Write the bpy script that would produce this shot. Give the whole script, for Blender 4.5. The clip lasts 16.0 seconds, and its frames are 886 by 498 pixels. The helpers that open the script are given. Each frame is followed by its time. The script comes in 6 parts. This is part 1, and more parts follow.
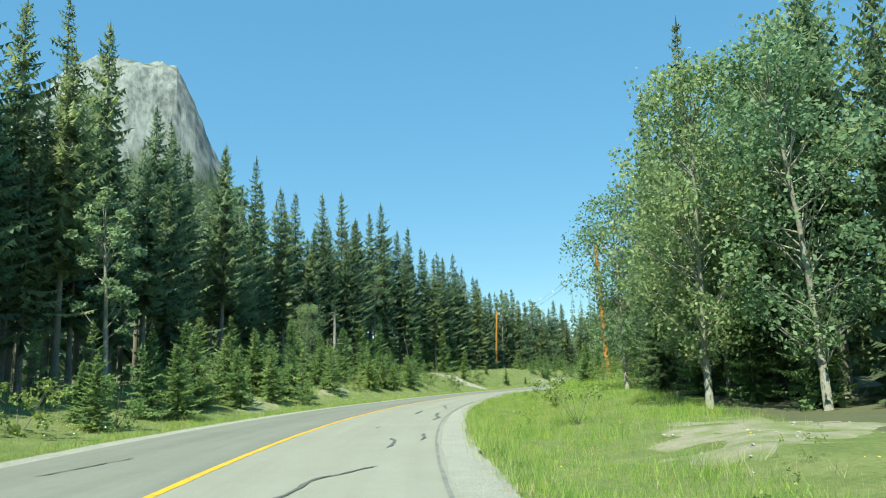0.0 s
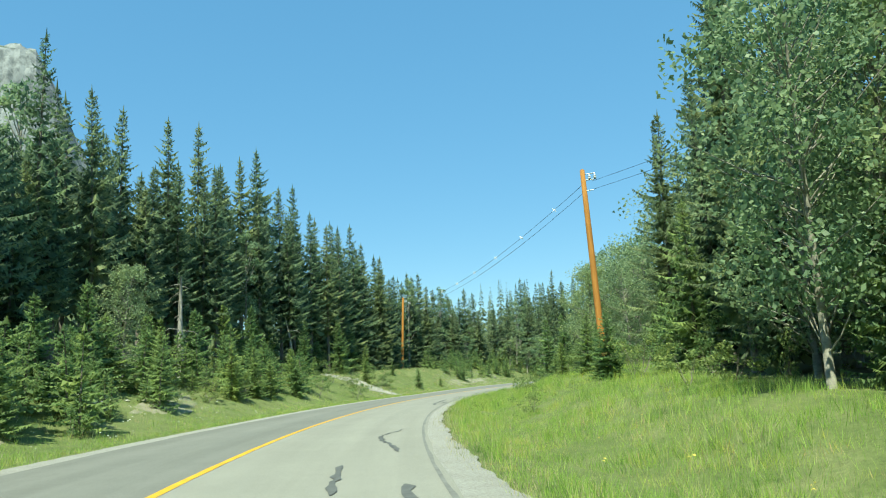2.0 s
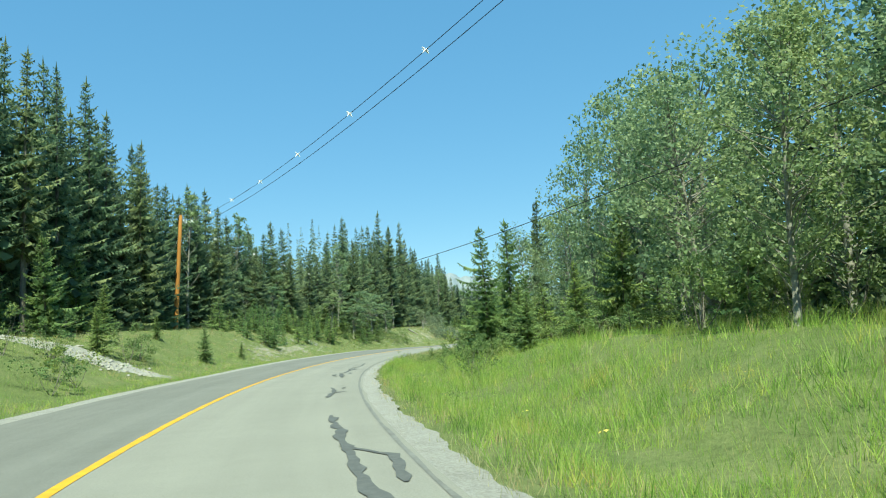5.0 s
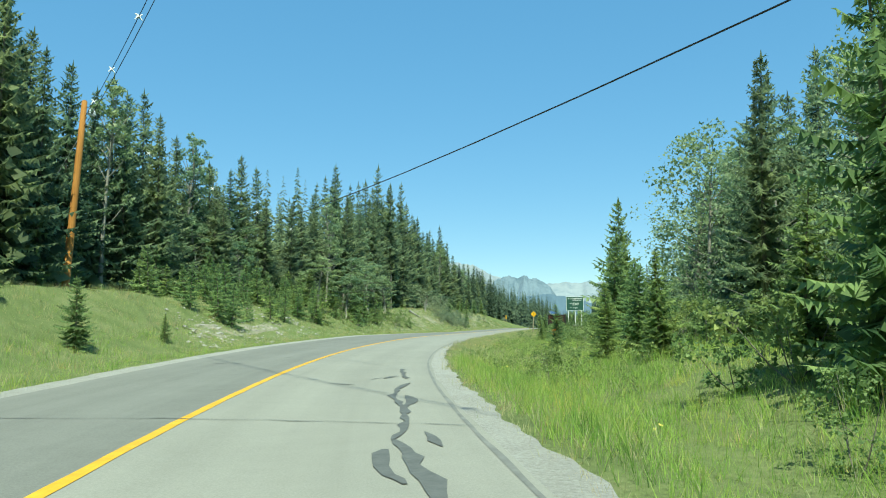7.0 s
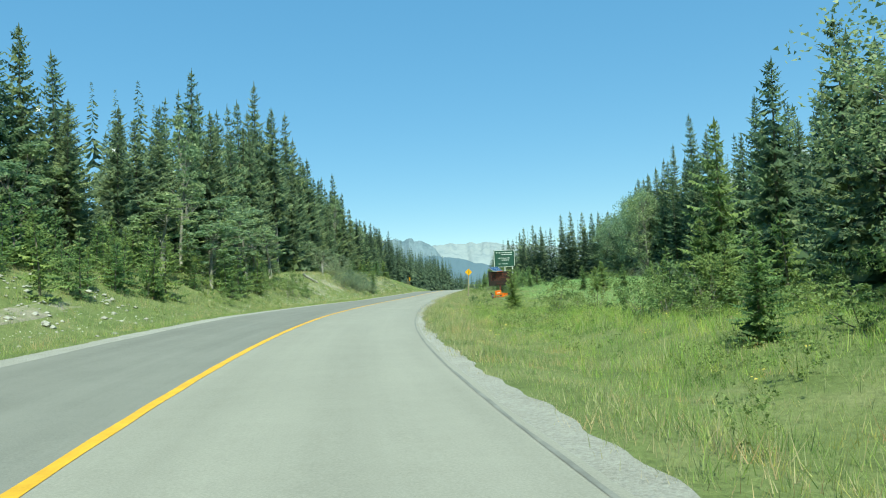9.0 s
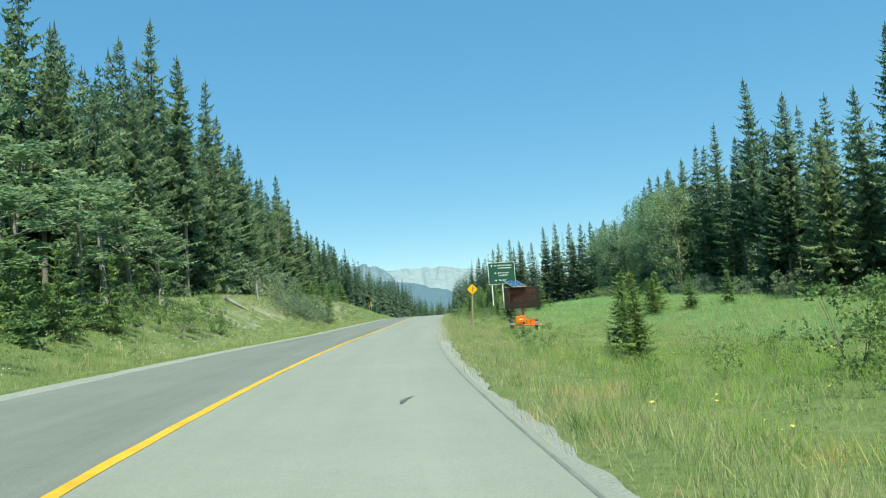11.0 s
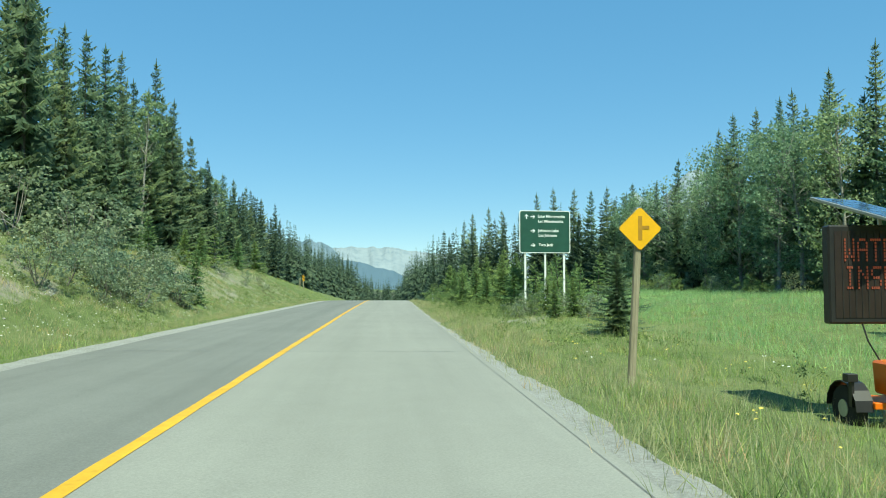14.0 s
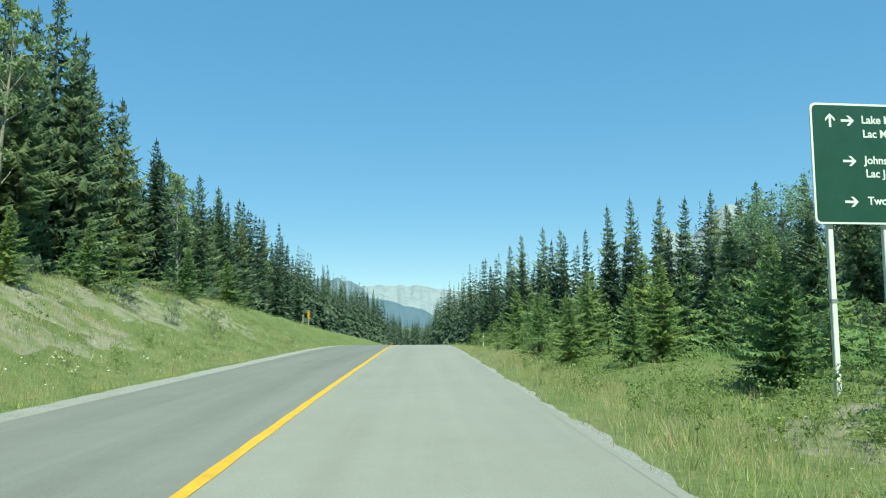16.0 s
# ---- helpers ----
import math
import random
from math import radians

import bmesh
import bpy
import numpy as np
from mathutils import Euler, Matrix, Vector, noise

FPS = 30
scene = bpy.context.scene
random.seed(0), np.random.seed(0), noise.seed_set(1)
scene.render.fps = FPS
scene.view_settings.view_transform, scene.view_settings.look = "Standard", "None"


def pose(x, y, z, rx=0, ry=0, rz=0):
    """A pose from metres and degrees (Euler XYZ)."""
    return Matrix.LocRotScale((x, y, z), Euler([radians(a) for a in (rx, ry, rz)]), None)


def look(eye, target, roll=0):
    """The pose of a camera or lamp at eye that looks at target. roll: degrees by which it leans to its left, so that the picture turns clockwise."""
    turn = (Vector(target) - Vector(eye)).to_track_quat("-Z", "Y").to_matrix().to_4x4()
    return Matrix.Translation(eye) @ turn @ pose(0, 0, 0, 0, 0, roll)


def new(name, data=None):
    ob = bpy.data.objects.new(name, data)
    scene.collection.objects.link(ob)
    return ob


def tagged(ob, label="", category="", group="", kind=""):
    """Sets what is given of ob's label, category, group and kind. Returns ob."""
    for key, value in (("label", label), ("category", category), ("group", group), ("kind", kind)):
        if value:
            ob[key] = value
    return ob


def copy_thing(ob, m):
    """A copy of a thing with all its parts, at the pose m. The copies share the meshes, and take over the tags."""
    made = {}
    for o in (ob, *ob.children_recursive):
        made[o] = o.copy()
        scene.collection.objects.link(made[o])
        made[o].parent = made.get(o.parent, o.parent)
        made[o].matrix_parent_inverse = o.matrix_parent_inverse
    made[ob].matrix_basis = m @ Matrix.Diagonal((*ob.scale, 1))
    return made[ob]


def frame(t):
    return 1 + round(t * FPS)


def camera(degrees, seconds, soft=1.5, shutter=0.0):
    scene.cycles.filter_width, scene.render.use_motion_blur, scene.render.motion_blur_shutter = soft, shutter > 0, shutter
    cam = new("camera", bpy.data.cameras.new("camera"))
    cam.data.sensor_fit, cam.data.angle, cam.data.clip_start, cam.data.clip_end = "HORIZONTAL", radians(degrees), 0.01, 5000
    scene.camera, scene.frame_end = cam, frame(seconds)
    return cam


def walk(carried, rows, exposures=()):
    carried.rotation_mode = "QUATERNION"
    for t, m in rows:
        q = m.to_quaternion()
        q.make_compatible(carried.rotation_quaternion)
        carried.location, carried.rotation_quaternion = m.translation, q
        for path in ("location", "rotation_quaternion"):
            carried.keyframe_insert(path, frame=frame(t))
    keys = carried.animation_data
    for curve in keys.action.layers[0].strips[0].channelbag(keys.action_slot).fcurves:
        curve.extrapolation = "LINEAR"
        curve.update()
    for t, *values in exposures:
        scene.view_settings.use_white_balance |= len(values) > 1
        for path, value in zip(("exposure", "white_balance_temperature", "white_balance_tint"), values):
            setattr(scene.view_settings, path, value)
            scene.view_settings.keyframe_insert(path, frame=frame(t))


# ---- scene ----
# camera: carried in a car on a two-lane mountain road; t, x, y, z, yaw, pitch, roll
cam = camera(60.94, 16.0, soft=1.05)
PATH = [
    (0.0, -0.00, -0.00, 1.423, -0.00, 9.95, 1.89),
    (0.5, -0.46, 6.17, 1.410, -1.26, 10.49, 2.35),
    (1.0, -0.89, 12.35, 1.391, -3.07, 10.66, 2.81),
    (1.5, -1.14, 18.56, 1.376, -5.59, 10.37, 3.18),
    (2.0, -1.27, 24.77, 1.365, -8.63, 9.85, 3.14),
    (2.5, -1.21, 30.96, 1.363, -11.29, 9.38, 2.84),
    (3.0, -0.96, 37.16, 1.368, -13.48, 8.81, 2.42),
    (3.5, -0.54, 43.40, 1.376, -15.76, 8.13, 2.58),
    (3.7, -0.35, 45.89, 1.380, -16.86, 7.89, 2.64),
    (5.8, 5.05, 72.51, 1.433, -27.73, 6.22, 2.70),
    (6.0, 5.70, 74.98, 1.418, -27.74, 6.14, 2.37),
    (6.5, 7.37, 81.12, 1.380, -27.24, 5.91, 1.06),
    (7.0, 9.23, 87.24, 1.363, -26.59, 5.54, 0.17),
    (7.5, 11.34, 93.31, 1.359, -26.80, 5.02, 0.18),
    (8.0, 13.68, 99.35, 1.363, -28.58, 4.26, 0.90),
    (8.5, 16.15, 105.34, 1.374, -31.80, 3.20, 1.79),
    (8.7, 17.15, 107.74, 1.378, -33.38, 2.70, 2.12),
    (10.8, 30.46, 132.24, 1.394, -39.13, 3.81, 3.83),
    (11.0, 31.94, 134.55, 1.392, -38.68, 4.30, 3.80),
    (11.5, 35.68, 140.31, 1.388, -38.01, 4.92, 3.62),
    (12.0, 39.56, 145.99, 1.393, -38.36, 4.62, 3.17),
    (12.5, 43.57, 151.58, 1.405, -39.63, 3.78, 2.40),
    (13.0, 47.64, 157.12, 1.415, -41.20, 3.02, 1.51),
    (13.5, 51.76, 162.65, 1.417, -42.35, 2.76, 0.64),
    (14.0, 55.97, 168.13, 1.405, -42.93, 2.87, -0.02),
    (14.5, 60.23, 173.64, 1.394, -42.74, 3.47, -0.40),
    (15.0, 64.51, 179.06, 1.388, -42.00, 4.36, -0.20),
    (15.5, 68.82, 184.51, 1.385, -41.44, 5.23, -0.02),
    (16.0, 73.13, 190.06, 1.384, -40.76, 5.78, 0.22),
]
walk(cam, [(t, pose(x, y, z, 90 + pitch, roll, yaw)) for t, x, y, z, yaw, pitch, roll in PATH],
     [(0.0, 0.76, 7100, -16), (4.0, 0.7, 6950, -17), (8.0, 0.58, 6700, -18), (16.0, 0.5, 6650, -18)])

# ---------------------------------------------------------------- world, sun
world = bpy.data.worlds.new("sky")
scene.world = world
world.use_nodes = True
SUN_EL, SUN_YAW = 56.4, -23.0        # elevation; the way in which shadows fall, as a yaw
wn = world.node_tree
sky = wn.nodes.new("ShaderNodeTexSky")
sky.sky_type, sky.sun_disc = "NISHITA", False
sky.sun_elevation, sky.sun_rotation = radians(SUN_EL), radians(180 - SUN_YAW)
sky.altitude, sky.air_density, sky.dust_density, sky.ozone_density = 1800, 0.75, 0.0, 3.0
wn.nodes["Background"].inputs["Strength"].default_value = 0.375
soft_sky = wn.nodes.new("ShaderNodeGamma")
soft_sky.inputs["Gamma"].default_value = 0.34
deep_sky = wn.nodes.new("ShaderNodeHueSaturation")
deep_sky.inputs["Saturation"].default_value = 2.26
deep_sky.inputs["Hue"].default_value = 0.507
wn.links.new(sky.outputs["Color"], soft_sky.inputs["Color"])
wn.links.new(soft_sky.outputs["Color"], deep_sky.inputs["Color"])
wn.links.new(deep_sky.outputs["Color"], wn.nodes["Background"].inputs["Color"])
sun = new("sun", bpy.data.lights.new("sun", "SUN"))
sun.data.energy, sun.data.angle, sun.data.color = 4.6, radians(0.55), (1.0, 0.95, 0.86)
_sx, _sy = math.sin(radians(SUN_YAW)), -math.cos(radians(SUN_YAW))
sun.matrix_world = look((100 * _sx, 100 * _sy, 100 * math.tan(radians(SUN_EL))), (0, 0, 0))

# ---------------------------------------------------------------- materials
def mat(name, build):
    m = bpy.data.materials.new(name)
    m.use_nodes = True
    nt = m.node_tree
    build(nt, nt.nodes["Principled BSDF"])
    return m


def nd(nt, kind, **props):
    n = nt.nodes.new("ShaderNode" + kind)
    for k, v in props.items():
        n.inputs[k].default_value = v
    return n


def ramp(nt, fac, stops):
    r = nt.nodes.new("ShaderNodeValToRGB")
    els = r.color_ramp.elements
    while len(els) < len(stops):
        els.new(0.5)
    for e, (p, c) in zip(els, stops):
        e.position, e.color = p, (*c, 1)
    nt.links.new(fac, r.inputs["Fac"])
    return r.outputs["Color"]


def noise_fac(nt, scale, detail=4.0, rough=0.6, coord="Object", stretch=None):
    tc = nt.nodes.new("ShaderNodeTexCoord")
    src = tc.outputs[coord]
    if stretch:
        mp = nt.nodes.new("ShaderNodeMapping")
        mp.inputs["Scale"].default_value = stretch
        nt.links.new(src, mp.inputs["Vector"])
        src = mp.outputs["Vector"]
    n = nd(nt, "TexNoise", Scale=scale, Detail=detail, Roughness=rough)
    nt.links.new(src, n.inputs["Vector"])
    return n.outputs["Fac"]


def mix(nt, fac, a, b, mode="MIX"):
    m = nt.nodes.new("ShaderNodeMix")
    m.data_type, m.blend_type = "RGBA", mode
    for sock, v in ((m.inputs["Factor"], fac), (m.inputs["A"], a), (m.inputs["B"], b)):
        if hasattr(v, "links"):
            nt.links.new(v, sock)
        elif isinstance(v, tuple):
            sock.default_value = (*v, 1)
        else:
            sock.default_value = v
    return m.outputs["Result"]


def bump(nt, b, fac, strength, distance):
    n = nd(nt, "Bump", Strength=strength, Distance=distance)
    nt.links.new(fac, n.inputs["Height"])
    nt.links.new(n.outputs["Normal"], b.inputs["Normal"])


def simple(name, col, rough=0.6, metal=0.0, var=0.25, scale=6.0, coat=0.0):
    """A paint or metal with slight mottling and wear at two scales."""
    def build(nt, b):
        dark = tuple(c * (1 - var) for c in col)
        light = tuple(min(1, c * (1 + var * 0.6)) for c in col)
        c1 = ramp(nt, noise_fac(nt, scale), [(0.3, dark), (0.7, light)])
        c2 = mix(nt, 0.25, c1, ramp(nt, noise_fac(nt, scale * 9), [(0.35, dark), (0.65, light)]))
        nt.links.new(c2, b.inputs["Base Color"])
        b.inputs["Roughness"].default_value, b.inputs["Metallic"].default_value = rough, metal
        b.inputs["Coat Weight"].default_value = coat
    return mat(name, build)


def leafy(name, dark, light, trans=0.25, rough=0.6, sward=False):
    """Foliage: colour by leaf spray and by tree, part of the light passes through."""
    def build(nt, b):
        geo = nt.nodes.new("ShaderNodeNewGeometry")
        info = nt.nodes.new("ShaderNodeObjectInfo")
        c = ramp(nt, geo.outputs["Random Per Island"], [(0.0, dark), (1.0, light)])
        patch = ramp(nt, noise_fac(nt, 0.5, 3), [(0.35, (0.72, 0.8, 0.78)), (0.65, (1.22, 1.14, 0.98))])
        if sward:       # tufts of straw and of deep green side by side
            patch = ramp(nt, noise_fac(nt, 1.1, 5, 0.7), [(0.36, (0.42, 0.56, 0.45)), (0.47, (0.9, 1.0, 0.85)), (0.56, (1.05, 1.0, 0.95)), (0.66, (1.45, 1.08, 1.0))])
        c = mix(nt, 1.0, c, patch, "MULTIPLY")
        tree = ramp(nt, info.outputs["Random"], [(0.0, (0.76, 0.87, 0.88)), (0.5, (1.0, 1.0, 1.0)), (1.0, (1.14, 1.07, 0.92))])
        c = mix(nt, 1.0, c, tree, "MULTIPLY")
        nt.links.new(c, b.inputs["Base Color"])
        b.inputs["Roughness"].default_value = rough
        b.inputs["Specular IOR Level"].default_value = 0.25
        t = nt.nodes.new("ShaderNodeBsdfTranslucent")
        nt.links.new(c, t.inputs["Color"])
        ms = nt.nodes.new("ShaderNodeMixShader")
        ms.inputs["Fac"].default_value = trans
        nt.links.new(b.outputs[0], ms.inputs[1])
        nt.links.new(t.outputs[0], ms.inputs[2])
        nt.links.new(ms.outputs[0], nt.nodes["Material Output"].inputs["Surface"])
    return mat(name, build)


def barky(name, dark, light, scale=3.0, stretch=(6, 6, 1)):
    def build(nt, b):
        f = noise_fac(nt, scale, 5, 0.7, "Object", stretch)
        c = ramp(nt, f, [(0.32, dark), (0.62, light)])
        c = mix(nt, 0.35, c, ramp(nt, noise_fac(nt, 0.7), [(0.3, dark), (0.7, light)]))
        nt.links.new(c, b.inputs["Base Color"])
        b.inputs["Roughness"].default_value = 0.9
        bump(nt, b, f, 0.5, 0.02)
    return mat(name, build)


def asphalt(name, dark, light, tracks=0.38):
    def build(nt, b):
        fine = noise_fac(nt, 45.0, 3, 0.8)
        big = noise_fac(nt, 0.35, 5, 0.6)
        worn = noise_fac(nt, 2.2, 6, 0.7)
        c = ramp(nt, big, [(0.3, dark), (0.7, light)])
        c = mix(nt, 0.4, c, ramp(nt, worn, [(0.3, dark), (0.7, light)]))
        streak = noise_fac(nt, 1.0, 4, 0.6, "UV", (1.1, 0.03, 1))
        c = mix(nt, tracks, c, ramp(nt, streak, [(0.33, dark), (0.66, tuple(v * 1.12 for v in light))]))
        c = mix(nt, 0.35, c, ramp(nt, fine, [(0.3, tuple(v * 0.6 for v in dark)), (0.72, tuple(v * 1.15 for v in light))]))
        nt.links.new(c, b.inputs["Base Color"])
        b.inputs["Roughness"].default_value = 0.92
        b.inputs["Specular IOR Level"].default_value = 0.3
        bump(nt, b, fine, 0.35, 0.006)
    return mat(name, build)


def _ground(nt, b):
    big, mid, fine = noise_fac(nt, 0.09, 5), noise_fac(nt, 0.6, 5, 0.65), noise_fac(nt, 9.0, 5, 0.75)
    c = ramp(nt, big, [(0.32, (0.125, 0.17, 0.07)), (0.5, (0.185, 0.21, 0.1)), (0.68, (0.26, 0.25, 0.145))])
    c = mix(nt, 0.55, c, ramp(nt, mid, [(0.34, (0.05, 0.08, 0.025)), (0.52, (0.17, 0.2, 0.08)), (0.68, (0.34, 0.31, 0.18))]))
    c = mix(nt, 0.5, c, ramp(nt, fine, [(0.28, (0.045, 0.07, 0.02)), (0.58, (0.2, 0.25, 0.085)), (0.8, (0.34, 0.34, 0.18))]))
    nt.links.new(c, b.inputs["Base Color"])
    b.inputs["Roughness"].default_value = 0.95
    b.inputs["Specular IOR Level"].default_value = 0.1
    bump(nt, b, fine, 0.8, 0.08)


def _gravel(nt, b):
    fine, mid = noise_fac(nt, 22.0, 5, 0.8), noise_fac(nt, 1.3, 4)
    c = ramp(nt, fine, [(0.3, (0.16, 0.155, 0.14)), (0.55, (0.36, 0.35, 0.32)), (0.75, (0.52, 0.51, 0.48))])
    c = mix(nt, 0.3, c, ramp(nt, mid, [(0.3, (0.26, 0.25, 0.22)), (0.7, (0.46, 0.45, 0.42))]))
    nt.links.new(c, b.inputs["Base Color"])
    b.inputs["Roughness"].default_value = 0.95
    bump(nt, b, fine, 0.9, 0.03)


def _soil(nt, b):
    fine, mid = noise_fac(nt, 22.0, 5, 0.8), noise_fac(nt, 0.9, 6, 0.7)
    c = ramp(nt, fine, [(0.3, (0.2, 0.18, 0.13)), (0.55, (0.34, 0.31, 0.24)), (0.75, (0.46, 0.43, 0.36))])
    c = mix(nt, ramp(nt, mid, [(0.42, (0, 0, 0)), (0.58, (1, 1, 1))]), c, (0.19, 0.22, 0.09))
    nt.links.new(c, b.inputs["Base Color"])
    b.inputs["Roughness"].default_value = 0.95
    bump(nt, b, fine, 0.9, 0.04)


def _forest_floor(nt, b):
    fine, mid = noise_fac(nt, 7.0, 5, 0.8), noise_fac(nt, 0.5, 4)
    c = ramp(nt, fine, [(0.3, (0.05, 0.05, 0.028)), (0.6, (0.1, 0.105, 0.055)), (0.8, (0.17, 0.165, 0.09))])
    c = mix(nt, 0.4, c, ramp(nt, mid, [(0.3, (0.06, 0.075, 0.03)), (0.7, (0.14, 0.135, 0.075))]))
    nt.links.new(c, b.inputs["Base Color"])
    b.inputs["Roughness"].default_value = 1.0


def mountain_rock(name, dark, light, green, tree_line, streak=0.3, bands=0.4, flats=None):
    def build(nt, b):
        f = noise_fac(nt, 0.012, 8, 0.68, "Object", (1, 1, 0.45))
        g = noise_fac(nt, 0.05, 6, 0.7, "Object", (1.6, 1.6, streak))
        c = ramp(nt, f, [(0.36, dark), (0.5, light), (0.72, tuple(v * 1.15 for v in light))])
        c = mix(nt, bands, c, ramp(nt, g, [(0.38, dark), (0.56, light)]))
        geo = nt.nodes.new("ShaderNodeNewGeometry")
        sep = nt.nodes.new("ShaderNodeSeparateXYZ")
        nt.links.new(geo.outputs["Position"], sep.inputs[0])
        ad = nt.nodes.new("ShaderNodeMath")
        ad.operation = "MULTIPLY_ADD"
        nt.links.new(f, ad.inputs[0])
        ad.inputs[1].default_value = 260.0
        nt.links.new(sep.outputs["Z"], ad.inputs[2])
        mr = nt.nodes.new("ShaderNodeMapRange")
        for k, v in (("From Min", tree_line - 25), ("From Max", tree_line + 25), ("To Min", 1.0), ("To Max", 0.0)):
            mr.inputs[k].default_value = v
        nt.links.new(ad.outputs[0], mr.inputs["Value"])
        c = mix(nt, mr.outputs["Result"], c, green)
        if flats:       # turf where the rock lies flat enough
            tilt = nt.nodes.new("ShaderNodeSeparateXYZ")
            nt.links.new(geo.outputs["True Normal"], tilt.inputs[0])
            c = mix(nt, ramp(nt, tilt.outputs["Z"], [(0.72, (0, 0, 0)), (0.86, (1, 1, 1))]), c, flats)
        nt.links.new(c, b.inputs["Base Color"])
        b.inputs["Roughness"].default_value = 1.0
        b.inputs["Specular IOR Level"].default_value = 0.0
        bump(nt, b, g, 0.6, 6.0)
    return mat(name, build)


M_LANE = asphalt("pale worn asphalt", (0.226, 0.222, 0.196), (0.332, 0.325, 0.288))
M_LANE2 = asphalt("grey asphalt", (0.142, 0.142, 0.13), (0.25, 0.25, 0.229), 0.48)
M_TAR = simple("crack sealant", (0.12, 0.124, 0.12), 0.8, var=0.3)
M_YELLOW = simple("yellow road paint", (0.72, 0.40, 0.03), 0.7, var=0.25, scale=3)
M_EDGE = simple("worn dark edge line", (0.2, 0.2, 0.188), 0.9, var=0.35, scale=2)
M_GROUND = mat("meadow ground", _ground)
M_GRAVEL = mat("limestone gravel", _gravel)
M_FLOOR = mat("forest floor", _forest_floor)
M_SOIL = mat("thin soil and gravel", _soil)
M_STONE = simple("pale limestone", (0.37, 0.355, 0.32), 0.9, var=0.35, scale=2)
M_NEEDLE = leafy("spruce needles", (0.085, 0.13, 0.09), (0.35, 0.43, 0.265), 0.6)
# darker copy of the needles: the shade between them is put into the colour
M_NEEDLE_SHADE = leafy("spruce needles with shade in colour", (0.04, 0.066, 0.046), (0.15, 0.195, 0.125), 0.3)
M_NEEDLE2 = leafy("young spruce needles", (0.11, 0.175, 0.08), (0.38, 0.49, 0.215), 0.55)
M_POPLAR = leafy("poplar leaves", (0.17, 0.25, 0.135), (0.43, 0.53, 0.35), 0.52, 0.42)
M_SHRUB = leafy("shrub leaves", (0.14, 0.21, 0.08), (0.35, 0.43, 0.19), 0.45)
M_WILLOW = leafy("silver willow leaves", (0.19, 0.245, 0.165), (0.38, 0.43, 0.31), 0.4)
M_GRASS = leafy("grass blades", (0.29, 0.38, 0.13), (0.53, 0.58, 0.26), 0.5, sward=True)
M_LIME = leafy("fresh lime green grass", (0.28, 0.43, 0.1), (0.54, 0.65, 0.22), 0.54, sward=True)
M_MEADOW = leafy("pale meadow grass", (0.36, 0.54, 0.23), (0.56, 0.74, 0.4), 0.55)
M_DRY = leafy("dry seed grass", (0.46, 0.4, 0.22), (0.7, 0.61, 0.41), 0.45, sward=True)
M_PETAL = simple("white petals", (0.75, 0.75, 0.68), 0.7, var=0.1)
M_PETAL_Y = simple("yellow petals", (0.7, 0.55, 0.12), 0.7, var=0.15)
M_BARK = barky("spruce bark", (0.09, 0.08, 0.066), (0.27, 0.245, 0.21))
M_BIRCH = barky("pale aspen bark", (0.13, 0.12, 0.1), (0.34, 0.33, 0.28), 2.0, (2, 2, 5))
M_DEAD = barky("weathered grey wood", (0.2, 0.19, 0.17), (0.42, 0.4, 0.37))
M_POLE = barky("orange treated pole wood", (0.3, 0.125, 0.025), (0.5, 0.23, 0.055), 2.0, (9, 9, 0.6))
M_POST = barky("weathered post wood", (0.2, 0.17, 0.11), (0.38, 0.33, 0.23), 3.0, (9, 9, 0.8))
M_WIRE = simple("black cable", (0.012, 0.012, 0.014), 0.5)
M_STEEL = simple("galvanised steel", (0.5, 0.51, 0.5), 0.45, 0.7, 0.15)
M_WHITE = simple("white reflective sheeting", (0.8, 0.8, 0.78), 0.5, var=0.08)
M_GREEN = simple("green sign sheeting", (0.025, 0.08, 0.055), 0.4, var=0.18, scale=2.5)
M_SIGNY = simple("yellow sign sheeting", (0.8, 0.42, 0.008), 0.45, var=0.1)
M_SYMB = simple("faded black sign symbol", (0.42, 0.22, 0.015), 0.5)
M_ORANGE = simple("orange trailer paint", (0.78, 0.16, 0.006), 0.4, var=0.12, coat=0.2)
M_BLACK = simple("black painted steel", (0.02, 0.018, 0.017), 0.45, var=0.3)
M_BOARD = simple("brown black display panel", (0.03, 0.02, 0.017), 0.35, var=0.35, scale=3)
M_RUBBER = simple("tyre rubber", (0.018, 0.018, 0.018), 0.85)
M_MAST = simple("rust brown mast paint", (0.1, 0.035, 0.025), 0.6)
M_GLASS = simple("white glass insulator", (0.7, 0.72, 0.74), 0.15)
M_PINK = simple("faded red guard tube", (0.55, 0.16, 0.14), 0.5)


def _led(nt, b):
    b.inputs["Base Color"].default_value = (0.13, 0.03, 0.017, 1)
    b.inputs["Emission Color"].default_value = (1.0, 0.22, 0.1, 1)
    b.inputs["Emission Strength"].default_value = 0.09


M_LED = mat("red led", _led)


def _solar(nt, b):
    b.inputs["Base Color"].default_value = (0.06, 0.1, 0.2, 1)
    b.inputs["Roughness"].default_value, b.inputs["Metallic"].default_value = 0.18, 0.3
    b.inputs["Coat Weight"].default_value = 0.8


